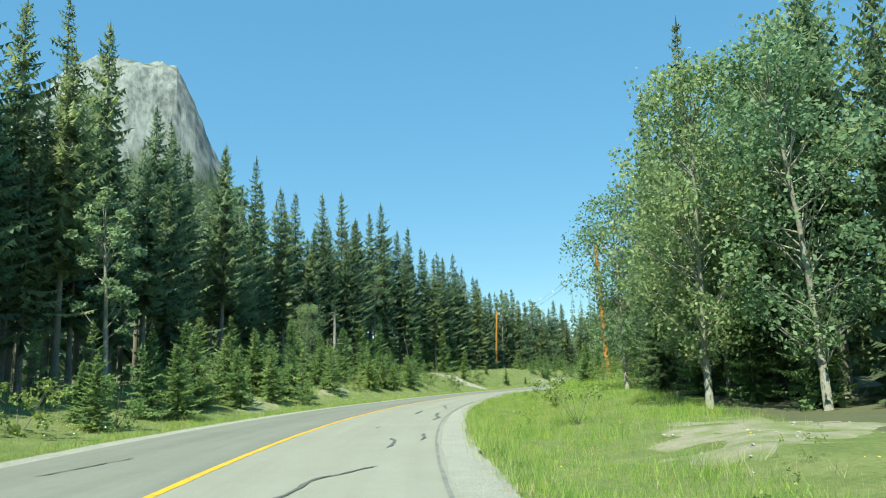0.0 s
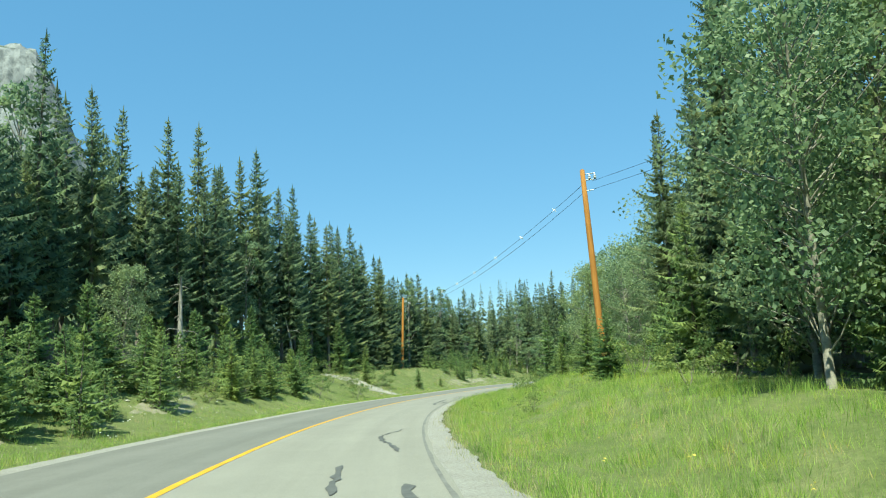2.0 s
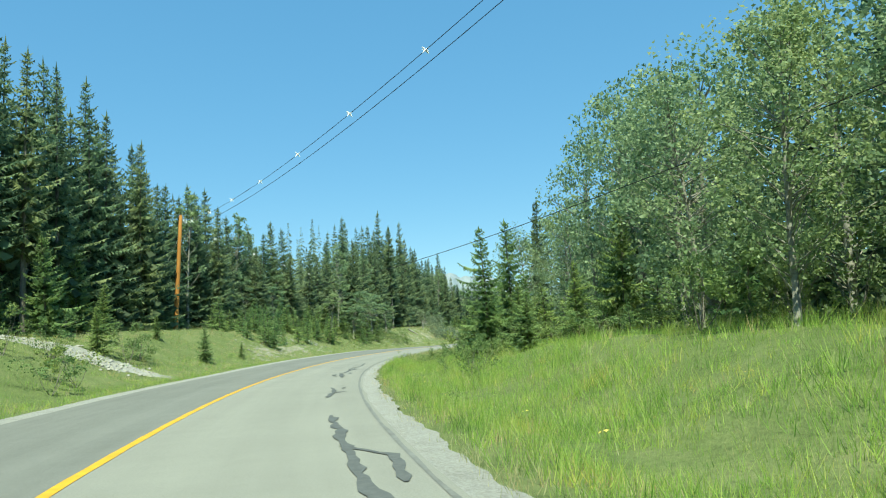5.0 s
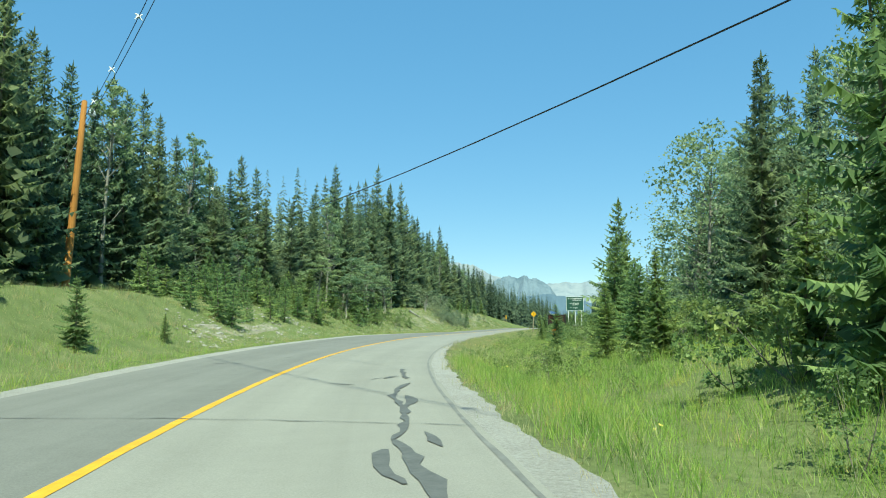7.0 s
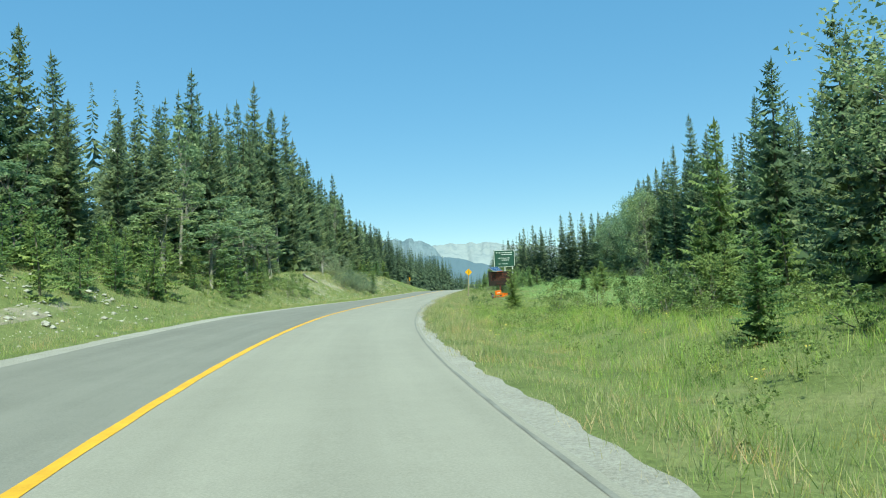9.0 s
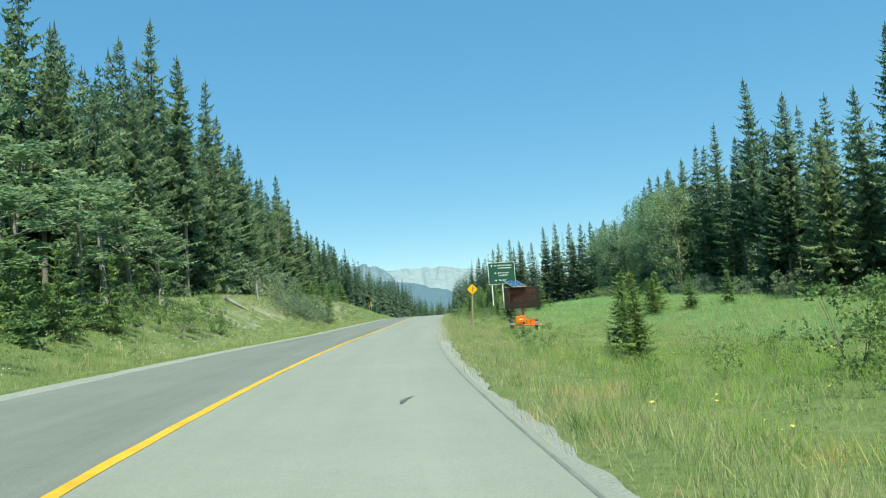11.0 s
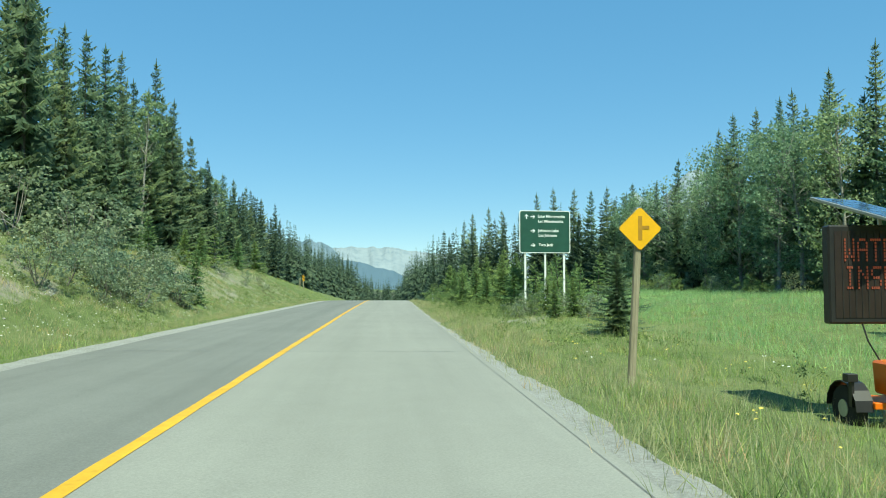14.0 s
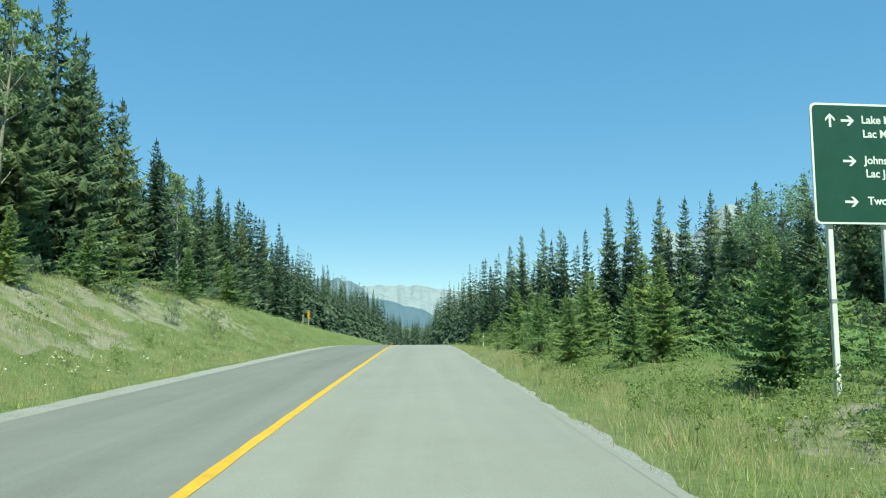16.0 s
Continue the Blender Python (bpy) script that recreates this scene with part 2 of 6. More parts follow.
M_SOLAR = mat("blue solar cells", _solar)
M_PEAK = mountain_rock("grey limestone cliff", (0.07, 0.08, 0.085), (0.275, 0.29, 0.295), (0.08, 0.11, 0.07), 480, 0.25, 0.62, (0.1, 0.13, 0.09))
# far mountains: the haze of the air is put into these pale, bluish colours
M_RANGE = mountain_rock("distant mountain with haze in colour", (0.2, 0.25, 0.29), (0.285, 0.325, 0.345), (0.17, 0.235, 0.285), 150, 1.2, 0.3)
M_RIDGE = mountain_rock("distant rock ridge with haze in colour", (0.1, 0.15, 0.19), (0.18, 0.235, 0.275), (0.13, 0.185, 0.23), 170, 1.2, 0.3)
M_HILL = mountain_rock("distant foothill woods with haze in colour", (0.115, 0.17, 0.215), (0.15, 0.21, 0.255), (0.115, 0.17, 0.215), 420, 1.2, 0.3)


# ---------------------------------------------------------------- mesh helpers
class Mesh:
    """Collects plain vertices and faces, with a material slot for each face."""

    def __init__(self):
        self.v, self.f = [], []

    def add(self, verts, faces):
        n = len(self.v)
        self.v.extend(verts)
        self.f.extend(tuple(n + i for i in f) for f in faces)

    def box(self, lo, hi, m=None, bevel=0.0):
        (x0, y0, z0), (x1, y1, z1) = lo, hi
        if bevel <= 0:
            vs = [(x, y, z) for z in (z0, z1) for y in (y0, y1) for x in (x0, x1)]
            fs = [(0, 2, 3, 1), (4, 5, 7, 6), (0, 1, 5, 4), (2, 6, 7, 3), (0, 4, 6, 2), (1, 3, 7, 5)]
        else:
            b = bevel
            ring = lambda e, z: [(x0 + e, y0 + b, z), (x0 + b, y0 + e, z), (x1 - b, y0 + e, z), (x1 - e, y0 + b, z), (x1 - e, y1 - b, z), (x1 - b, y1 - e, z), (x0 + b, y1 - e, z), (x0 + e, y1 - b, z)]
            vs = ring(b, z0) + ring(0, z0 + b) + ring(0, z1 - b) + ring(b, z1)
            fs = [tuple(range(7, -1, -1)), tuple(range(24, 32))]
            fs += [(8 * k + i, 8 * k + (i + 1) % 8, 8 * k + 8 + (i + 1) % 8, 8 * k + 8 + i) for k in range(3) for i in range(8)]
        if m is not None:
            vs = [tuple(m @ Vector(p)) for p in vs]
        self.add(vs, fs)

    def tube(self, pts, radii, n=8, cap=True):
        pts = [Vector(p) for p in pts]
        vs, fs = [], []
        for i, p in enumerate(pts):
            d = (pts[min(i + 1, len(pts) - 1)] - pts[max(i - 1, 0)]).normalized()
            a = d.cross(Vector((0, 0, 1)) if abs(d.z) < 0.9 else Vector((1, 0, 0))).normalized()
            b = a.cross(d)
            for k in range(n):
                w = 2 * math.pi * k / n
                vs.append(tuple(p + radii[i] * (math.cos(w) * a + math.sin(w) * b)))
        for i in range(len(pts) - 1):
            for k in range(n):
                fs.append((i * n + k, i * n + (k + 1) % n, (i + 1) * n + (k + 1) % n, (i + 1) * n + k))
        if cap:
            fs += [tuple(range(n)), tuple(range(len(vs) - 1, len(vs) - 1 - n, -1))]
        self.add(vs, fs)

    def data(self, name, material, smooth=False):
        me = bpy.data.meshes.new(name)
        me.from_pydata([tuple(p) for p in self.v], [], self.f)
        me.materials.append(material)
        if smooth:
            me.polygons.foreach_set("use_smooth", [True] * len(me.polygons))
        me.update()
        return me


def part(name, mesh, material, parent=None, label="", smooth=False):
    ob = new(name, mesh.data(name, material, smooth) if isinstance(mesh, Mesh) else mesh)
    if parent is not None:
        ob.parent = parent
    return tagged(ob, label) if label else ob


def thing(name, label, category, group="", m=None):
    ob = new(name)
    ob.empty_display_size = 0.3
    if m is not None:
        ob.matrix_basis = m
    return tagged(ob, label, category, group)


# ---------------------------------------------------------------- plan of the road and the ground
# the yellow line: its heading (yaw) at places along it; s = 0 lies at (-3.15, 0)
KNOT_S = (-60, 0, 30, 60, 90, 120, 150, 180, 240)
KNOT_YAW = (19.6, 5.65, -2.3, -10.7, -18.7, -26.6, -33.8, -38.4, -39.1)
STEP = 1.0
CS = np.arange(-150.0, 1600.0, STEP)
_h = np.radians(np.interp(CS, KNOT_S, KNOT_YAW))
_cx, _cy = np.cumsum(-np.sin(_h) * STEP), np.cumsum(np.cos(_h) * STEP)
_i0 = int(150 / STEP)
CX, CY = _cx - _cx[_i0] - 3.15, _cy - _cy[_i0]
NX, NY = np.cos(_h), np.sin(_h)          # to the right of the way


def xy(s, d):
    """The place d metres to the right of the yellow line at s."""
    return (np.interp(s, CS, CX) + d * np.interp(s, CS, NX), np.interp(s, CS, CY) + d * np.interp(s, CS, NY))


def sd(x, y):
    """s and d of places, by the nearest point of the line."""
    x, y = np.atleast_1d(np.asarray(x, float)), np.atleast_1d(np.asarray(y, float))
    s, d = np.empty_like(x), np.empty_like(x)
    cx, cy = CX[::2], CY[::2]
    for i in range(0, len(x), 4000):
        j = ((x[i:i + 4000, None] - cx) ** 2 + (y[i:i + 4000, None] - cy) ** 2).argmin(1) * 2
        dx, dy = x[i:i + 4000] - CX[j], y[i:i + 4000] - CY[j]
        s[i:i + 4000] = CS[j] + dx * -np.sin(_h[j]) + dy * np.cos(_h[j])
        d[i:i + 4000] = dx * NX[j] + dy * NY[j]
    return s, d


def road_z(s):
    """Level, then over a crest and down."""
    u = np.clip(np.asarray(s, float) - 252.0, 0, None)
    return -np.where(u < 38, u * u / 2200.0, 38 * 38 / 2200.0 + (u - 38) * 0.0345)


BANK_S, BANK = (0, 20, 60, 105, 125, 150, 170, 195), (0.02, 0.02, 0.0, 0.005, 0.03, 0.045, 0.025, 0.0)
RIGHT_S = (-60, 0, 25, 45, 62, 85, 105, 130, 155, 178, 200, 222, 260, 330)
RIGHT_Z = (0, 0.0, 0.1, 0.7, 1.3, 1.2, 0.8, 0.3, -0.3, -0.9, -0.8, 0.1, 0.2, 0.2)
LEFT_S = (-60, 0, 40, 85, 125, 160, 185, 215, 260, 330)
LEFT_Z = (0.4, 0.6, 1.5, 2.4, 2.8, 2.6, 3.1, 3.7, 3.6, 3.0)


def smooth_step(a, b, v):
    u = np.clip((v - a) / (b - a), 0, 1)
    return u * u * (3 - 2 * u)


def bumps(x, y):
    """Gentle unevenness, made of a few waves."""
    return (0.10 * np.sin(x * 0.31 + 1.3) * np.sin(y * 0.27 + 0.4) + 0.07 * np.sin(x * 0.83 + y * 0.41) * np.sin(y * 0.77 - x * 0.35 + 2)
            + 0.045 * np.sin(x * 1.9 + 0.6 * y) * np.sin(1.7 * y - 0.8 * x))


def ground_z(x, y):
    s, d = sd(x, y)
    x, y = np.atleast_1d(x), np.atleast_1d(y)
    zr = road_z(np.clip(s, -150, 620))
    zr = zr - np.interp(s, BANK_S, BANK) * (np.clip(d, -7, 7) - 2.5)
    a = np.abs(d)
    off = smooth_step(5.4, 9.5, a)
    r_in, l_in = np.interp(s, RIGHT_S, RIGHT_Z), np.interp(s, LEFT_S, LEFT_Z)
    right = r_in * smooth_step(6.0, 12.5, d) - 0.32 * smooth_step(5.0, 6.6, d) * (1 - smooth_step(7.5, 11, d)) + (0.85 - 0.25 * r_in) * smooth_step(12, 36, d)
    left = l_in * smooth_step(6.0, 14.5, -d) - 0.12 * smooth_step(5.0, 6.0, -d) * (1 - smooth_step(6.5, 9, -d)) + 0.05 * np.clip(-d - 15, 0, 120)
    z = np.where(d > 0, right, left)
    far = smooth_step(40, 400, a)
    keep = 1 - smooth_step(300, 700, a)
    under = 0.07 * (1 - smooth_step(4.6, 5.3, a))
    return zr * (1 - 0.7 * smooth_step(20, 120, a)) + z * keep - under + bumps(x, y) * off * (1 + 4 * far)


def gz(x, y):
    return float(ground_z(x, y)[0])


def at(s, d):
    x, y = xy(s, d)
    return float(x), float(y), gz(x, y)


# ---------------------------------------------------------------- ground, road
def graded(lo, hi, fine, ends):
    """A row of grid lines: fine between lo and hi, ever wider outwards."""
    row = list(np.arange(lo, hi + 0.01, fine))
    for sign in (-1, 1):
        step, v = fine, (lo if sign < 0 else hi)
        while abs(v) < ends:
            step *= 1.22
            v += sign * step
            row.append(v)
    return np.array(sorted(row))


gx, gy = graded(-55, 160, 1.5, 4600), graded(-14, 330, 1.5, 4600)
GX, GY = np.meshgrid(gx, gy)
GZ = ground_z(GX.ravel(), GY.ravel())
me = bpy.data.meshes.new("ground")
nx_, ny_ = len(gx), len(gy)
idx = np.arange(nx_ * ny_).reshape(ny_, nx_)
quads = np.stack([idx[:-1, :-1], idx[:-1, 1:], idx[1:, 1:], idx[1:, :-1]], -1).reshape(-1, 4)
me.from_pydata(np.stack([GX.ravel(), GY.ravel(), GZ], 1).tolist(), [], quads.tolist())
me.materials.append(M_GROUND)
me.materials.append(M_FLOOR)
LEFT_EDGE_S = (-60, 0, 40, 70, 90, 110, 135, 160, 185, 215, 250, 330, 420, 480, 545)
LEFT_EDGE_D = (11, 12.6, 14.6, 17, 17.5, 15.5, 17, 17, 14.5, 16, 18, 20, 19, 16, 14)
RIGHT_EDGE_S = (-60, 0, 25, 45, 70, 100, 125, 150, 175, 200, 230, 260, 300, 330, 360, 400, 440, 520, 560)
RIGHT_EDGE_D = (12, 13, 12, 14, 15, 16, 20, 30, 34, 35, 35, 36, 33, 19, 14.5, 12, 10.5, 8.5, 8)
_mx, _my = GX.ravel()[quads].mean(1), GY.ravel()[quads].mean(1)
_s, _d = sd(_mx, _my)
_in = np.where(_d < 0, -_d > np.interp(_s, LEFT_EDGE_S, LEFT_EDGE_D) + 1, _d > np.interp(_s, RIGHT_EDGE_S, RIGHT_EDGE_D) + 2)
me.polygons.foreach_set("material_index", _in.astype(np.int32))
me.polygons.foreach_set("use_smooth", [True] * len(me.polygons))
tagged(new("ground", me), "rolling green roadside meadow and forest ground", "ground", kind="structure")


def strip(name, s0, s1, d_lo, d_hi, lift, material, label="", kind="structure", parent=None, step=2.0, cols=1):
    """A sheet along the road from d_lo(s) to d_hi(s), each a number or a function."""
    ss = np.arange(s0, s1 + 0.01, step)
    lo = np.array([d_lo(v) if callable(d_lo) else d_lo for v in ss], float)
    hi = np.array([d_hi(v) if callable(d_hi) else d_hi for v in ss], float)
    vs = []
    for c in range(cols + 1):
        d = lo + (hi - lo) * c / cols
        x, y = xy(ss, d)
        z = road_z(ss) - np.interp(ss, BANK_S, BANK) * (np.clip(d, -7, 7) - 2.5) - 0.10 * smooth_step(4.55, 5.5, np.abs(d)) + lift
        vs.append(np.stack([x, y, z], 1))
    n = len(ss)
    m = Mesh()
    m.v = np.concatenate(vs).tolist()
    m.f = [(c * n + i, (c + 1) * n + i, (c + 1) * n + i + 1, c * n + i + 1) for c in range(cols) for i in range(n - 1)]
    ob = part(name, m, material, parent, smooth=True)
    uv = ob.data.uv_layers.new(name="along")
    flat = np.concatenate([np.stack([lo + (hi - lo) * c / cols, ss], 1) for c in range(cols + 1)])
    loops = np.empty(len(ob.data.loops), np.int32)
    ob.data.loops.foreach_get("vertex_index", loops)
    uv.data.foreach_set("uv", flat[loops].ravel())
    return tagged(ob, label, "road" if kind else "", kind=kind) if label else ob


def wobble(base, amp, seed):
    return lambda s: base + amp * (math.sin(s * 0.9 + seed) * 0.5 + math.sin(s * 2.3 + seed * 2) * 0.3 + math.sin(s * 5.1 + seed) * 0.35)


def edge_at(s):
    return float(np.interp(s, (0, 115, 150), (3.93, 3.93, 4.16)))


def shifted(base, amp, seed):
    w = wobble(0.0, amp, seed)
    return lambda s: edge_at(s) + base + w(s)


def gravel_at(s):
    return float(np.interp(s, (0, 30, 55, 115, 155, 183, 200, 215), (4.95, 4.83, 4.52, 4.6, 4.45, 4.83, 4.55, 4.42)))


def line_at(s):
    return float(np.interp(s, (150, 160, 171, 184, 212, 226, 300), (0.0, 0.06, 0.15, 0.17, 0.16, 0.1, 0.0)))


def fade_out(s):
    return float(np.interp(s, (100, 130, 165, 185, 230), (1.0, 0.7, 0.55, 0.2, 0.03)))


road = strip("road", -60, 420, lambda s: line_at(s) - 0.02, shifted(0.12, 0.03, 1), 0.0, M_LANE, "pale worn asphalt two-lane mountain road", cols=2)
strip("oncoming_lane", -60, 420, wobble(-4.0, 0.03, 2), lambda s: line_at(s) - 0.02, 0.0, M_LANE2, parent=road, kind="")
strip("shoulder_gravel", -60, 420, shifted(0.0, 0.0, 1), lambda s: gravel_at(s) + wobble(0.0, 0.1, 3)(s), -0.012, M_GRAVEL, "crumbling pale gravel road shoulder", step=0.25, cols=3)
strip("shoulder_gravel", -60, 420, wobble(-4.75, 0.12, 5), -3.95, -0.012, M_GRAVEL, "narrow pale gravel road shoulder", step=0.25, cols=3)
strip("centre_line", -60, 420, lambda s: line_at(s) - 0.075 + 0.006 * math.sin(3 * s), lambda s: line_at(s) + 0.075 + 0.006 * math.sin(2.3 * s), 0.006, M_YELLOW, parent=road, kind="", step=0.5)
strip("edge_line", -60, 230, lambda s: edge_at(s) - 0.03 * fade_out(s), lambda s: edge_at(s) + (0.04 + 0.02 * math.sin(1.7 * s) * math.sin(0.6 * s)) * fade_out(s), 0.005, M_EDGE, parent=road, kind="", step=0.5)


# ---------------------------------------------------------------- trees
def frond(rnd, crown, root, out, ln, dip, reach, fine):
    """One bough: a drooping spine with narrow sprays on both sides and a fringe that hangs below it."""
    side = Vector((-out.y, out.x, 0))
    n = max(3 if fine > 0.5 else 2, int((2.5 + ln * 3.4) * fine))
    spine = []
    for j in range(n + 1):
        q = 0.1 + 0.9 * j / n
        spine.append(root + out * ln * q + Vector((0, 0, ln * (dip * q + 0.22 * q * q - 0.08 * math.sin(3.1 * q)))) + side * rnd.uniform(-0.03, 0.03))
    vs, fs = [tuple(v) for v in spine], []
    for j in range(n):
        q = (j + 0.5) / n
        fl = reach * (0.55 + 0.75 * math.sin(math.pi * min(1, 0.25 + 0.7 * q))) * (1.1 - 0.45 * q)
        for sg in (-1, 1):
            f = fl * rnd.uniform(0.55, 1.3)
            e = spine[j] + side * sg * f + out * f * rnd.uniform(0.35, 1.0) + Vector((0, 0, -f * rnd.uniform(0.3, 0.95)))
            vs.append(tuple(e))
            fs.append((j, len(vs) - 1, j + 1) if sg < 0 else (j, j + 1, len(vs) - 1))
        if j % 3 != 1 and j + 1 < n:
            vs.append(tuple(spine[j] + out * rnd.uniform(0.0, 0.2) + side * rnd.uniform(-0.1, 0.1) + Vector((0, 0, -fl * rnd.uniform(0.5, 1.1)))))
            fs.append((j, j + 1, len(vs) - 1))
    vs.append(tuple(spine[-1] + out * reach * 0.6))
    fs.append((n, n - 1, len(vs) - 1))
    crown.add(vs, fs)


def spruce_parts(seed, h, r, base, whorls, per, fine=1.0, core=(24, 10), spray=1.0):
    """A spruce: tapered trunk, and whorls of boughs that droop and lift at the tip."""
    rnd = random.Random(seed)
    trunk, crown = Mesh(), Mesh()
    lean = (rnd.uniform(-0.25, 0.25), rnd.uniform(-0.25, 0.25))
    axis = lambda u: Vector((lean[0] * u * u, lean[1] * u * u, h * u))
    tr = 0.008 * h + 0.03
    trunk.tube([axis(u) for u in (0, 0.02, 0.3, 0.65, 0.99)], [tr * 1.35, tr, tr * 0.75, tr * 0.4, 0.012], 7)
    skew = rnd.uniform(0, 6.28)
    for i in range(whorls):
        q = (i + rnd.uniform(-0.35, 0.35)) / whorls
        u = base + (1 - base) * (1 - max(0.0, 1 - q) ** 1.4)
        if u > 0.975 or u < base * 0.8:
            continue
        w = (1 - u) / (1 - base)
        swell = min(1.0, 0.5 + (u - base) / max(0.04, (1 - base) * 0.22))
        length = r * (0.85 * w + 0.15 * w ** 0.5) * swell * (1 + 0.16 * math.sin(i * 1.3 + seed)) + 0.09
        for k in range(per if w > 0.3 else max(5, per - 2)):
            a = 6.283 * (k + rnd.uniform(-0.4, 0.4)) / per + i * 1.7
            ln = length * rnd.uniform(0.55, 1.2) * (1 + 0.18 * math.cos(a - skew))
            if rnd.random() < 0.06:
                ln *= 1.25
            out = Vector((math.cos(a), math.sin(a), 0))
            dip = -0.5 + 0.72 * u + rnd.uniform(-0.14, 0.14)
            frond(rnd, crown, axis(u) + Vector((0, 0, rnd.uniform(-0.12, 0.12))), out, ln, dip, spray * min(0.44, 0.09 + 0.21 * ln) * min(1.0, (h / 10) ** 0.4), fine)
    if core:
        skirts(seed + 5000, crown, h * 0.98, r * (core[2] if len(core) > 2 else 0.6), base + 0.01, *core[:2])
    for k in range(5):
        a = 6.283 * k / 5
        o = Vector((math.cos(a), math.sin(a), 0)) * 0.1
        crown.add([tuple(axis(0.955) + o), tuple(axis(0.955) + Vector((-o.y, o.x, 0)) * 0.6), tuple(axis(1.0) + Vector((0, 0, 0.12)))], [(0, 1, 2)])
    if base > 0.15:       # dead twigs on the bare lower stem
        for _ in range(int(14 * base * 4)):
            u, a = rnd.uniform(base * 0.25, base * 1.1), rnd.uniform(0, 6.28)
            ln = rnd.uniform(0.4, 1.0)
            p, o = axis(u), Vector((math.cos(a), math.sin(a), rnd.uniform(-0.4, 0.05)))
            sd2 = Vector((-o.y, o.x, 0)) * 0.02
            trunk.add([tuple(p + sd2), tuple(p - sd2), tuple(p + o * ln), tuple(p + Vector((0, 0, 0.03)))], [(0, 1, 2), (1, 3, 2), (3, 0, 2)])
    return trunk, crown


def skirts(seed, crown, h, r, base, layers, seg):
    """Short overlapping boughs, each a folded spray, round the stem."""
    rnd = random.Random(seed)
    for i in range(layers):
        q = (i + rnd.uniform(-0.3, 0.3)) / layers
        u = min(0.98, base + (1 - base) * (1 - max(0.0, 1 - q) ** 1.9))
        w = (1 - u) / (1 - base)
        gap = h * (1 - base) / layers * (0.35 + w)
        rad = r * (0.88 * w + 0.12 * w ** 0.5) * (1 + 0.1 * math.sin(i * 1.7 + seed)) + 0.06
        for k in range(seg):
            a = 6.283 * (k + rnd.uniform(-0.4, 0.4)) / seg + i * 0.9
            half = 6.283 / seg * rnd.uniform(0.28, 0.55) * (0.55 + 0.45 * w)
            R = rad * rnd.uniform(0.55, 1.2)
            z = h * u + rnd.uniform(-0.7, 0.5) * gap
            lo = z - R * rnd.uniform(0.1, 0.5) * (1.3 - u)
            p = lambda b, rr, zz: (math.cos(b) * rr, math.sin(b) * rr, zz)
            crown.add([(0, 0, z + 0.28 * R), p(a - half, R * 0.72, lo - 0.16 * R), p(a, R, lo), p(a + half, R * 0.72, lo - 0.16 * R)], [(0, 1, 2), (0, 2, 3)])


def leaf_cloud(rnd, crown, centre, rad, count, size, flat=0.8, four=True):
    for _ in range(count):
        while True:
            q = Vector((rnd.uniform(-1, 1), rnd.uniform(-1, 1), rnd.uniform(-1, 1)))
            if 0.1 < q.length < 1:
                break
        q *= (0.55 + 0.45 * rnd.random()) / max(q.length, 0.4)
        p = centre + Vector((q.x * rad, q.y * rad, q.z * rad * flat))
        a = Vector((rnd.gauss(0, 1), rnd.gauss(0, 1), rnd.gauss(0, 0.6))).normalized()
        b = a.cross(Vector((rnd.gauss(0, 1), rnd.gauss(0, 1), rnd.gauss(0, 1)))).normalized()
        s = size * rnd.uniform(0.6, 1.35)
        if four:
            crown.add([tuple(p - a * s), tuple(p + b * s * 0.62), tuple(p + a * s), tuple(p - b * s * 0.62)], [(0, 1, 2, 3)])
        else:
            crown.add([tuple(p - a * s), tuple(p + a * s * 0.5 + b * s * 0.85), tuple(p + a * s * 0.5 - b * s * 0.85)], [(0, 1, 2)])


def poplar_parts(seed, h, r, clumps, leaves, size, base=0.22, stems=1, tr=None, four=False):
    """A broadleaf tree: leaning stems with limbs, and clumps of separate leaves with gaps."""
    rnd = random.Random(seed)
    trunk, crown = Mesh(), Mesh()
    for st in range(stems):
        off = Vector((rnd.uniform(-0.5, 0.5), rnd.uniform(-0.5, 0.5), 0)) * (0 if stems == 1 else 1)
        lean = Vector((rnd.uniform(-0.08, 0.08), rnd.uniform(-0.08, 0.08), 0)) * h + off * 1.5
        t0 = tr or 0.011 * h
        ax = lambda u: off * min(1.0, u * 3) + lean * u * u + Vector((0, 0, h * 0.93 * u))
        trunk.tube([ax(u) for u in (0, 0.25, 0.5, 0.75, 1.0)], [t0 * 1.2, t0 * 0.95, t0 * 0.7, t0 * 0.4, min(0.015, t0 * 0.3)], 7 if stems == 1 else 4)
        for c in range(clumps // stems):
            u = base + (1 - base) * rnd.random() ** 0.85
            a = rnd.uniform(0, 6.283)
            w = math.sin(math.pi * min(1, max(0.06, (u - base * 0.6) / (1.06 - base * 0.6)))) ** 0.7
            reach = r * w * rnd.uniform(0.35, 1.1)
            cen = ax(u) + Vector((math.cos(a) * reach, math.sin(a) * reach, rnd.uniform(0.0, 0.12) * h * 0.6))
            if c % 2 == 0 and h > 5 or c % 4 == 0:
                st_ = ax(max(0.08, u - 0.12))
                mid = st_.lerp(cen, 0.5) + Vector((0, 0, -0.12))
                trunk.tube([st_, mid, cen], [t0 * 0.3, t0 * 0.2, 0.008], 4, False)
            leaf_cloud(rnd, crown, cen, rnd.uniform(0.45, 0.95) * r * 0.36, leaves, size, 0.8, four)
    return trunk, crown


def make_tree(name, label, category, group, trunk, crown, bark, leaf):
    t = thing(name, label, category, group)
    part("trunk", trunk, bark, t, smooth=True)
    part("crown", crown, leaf, t)
    return t


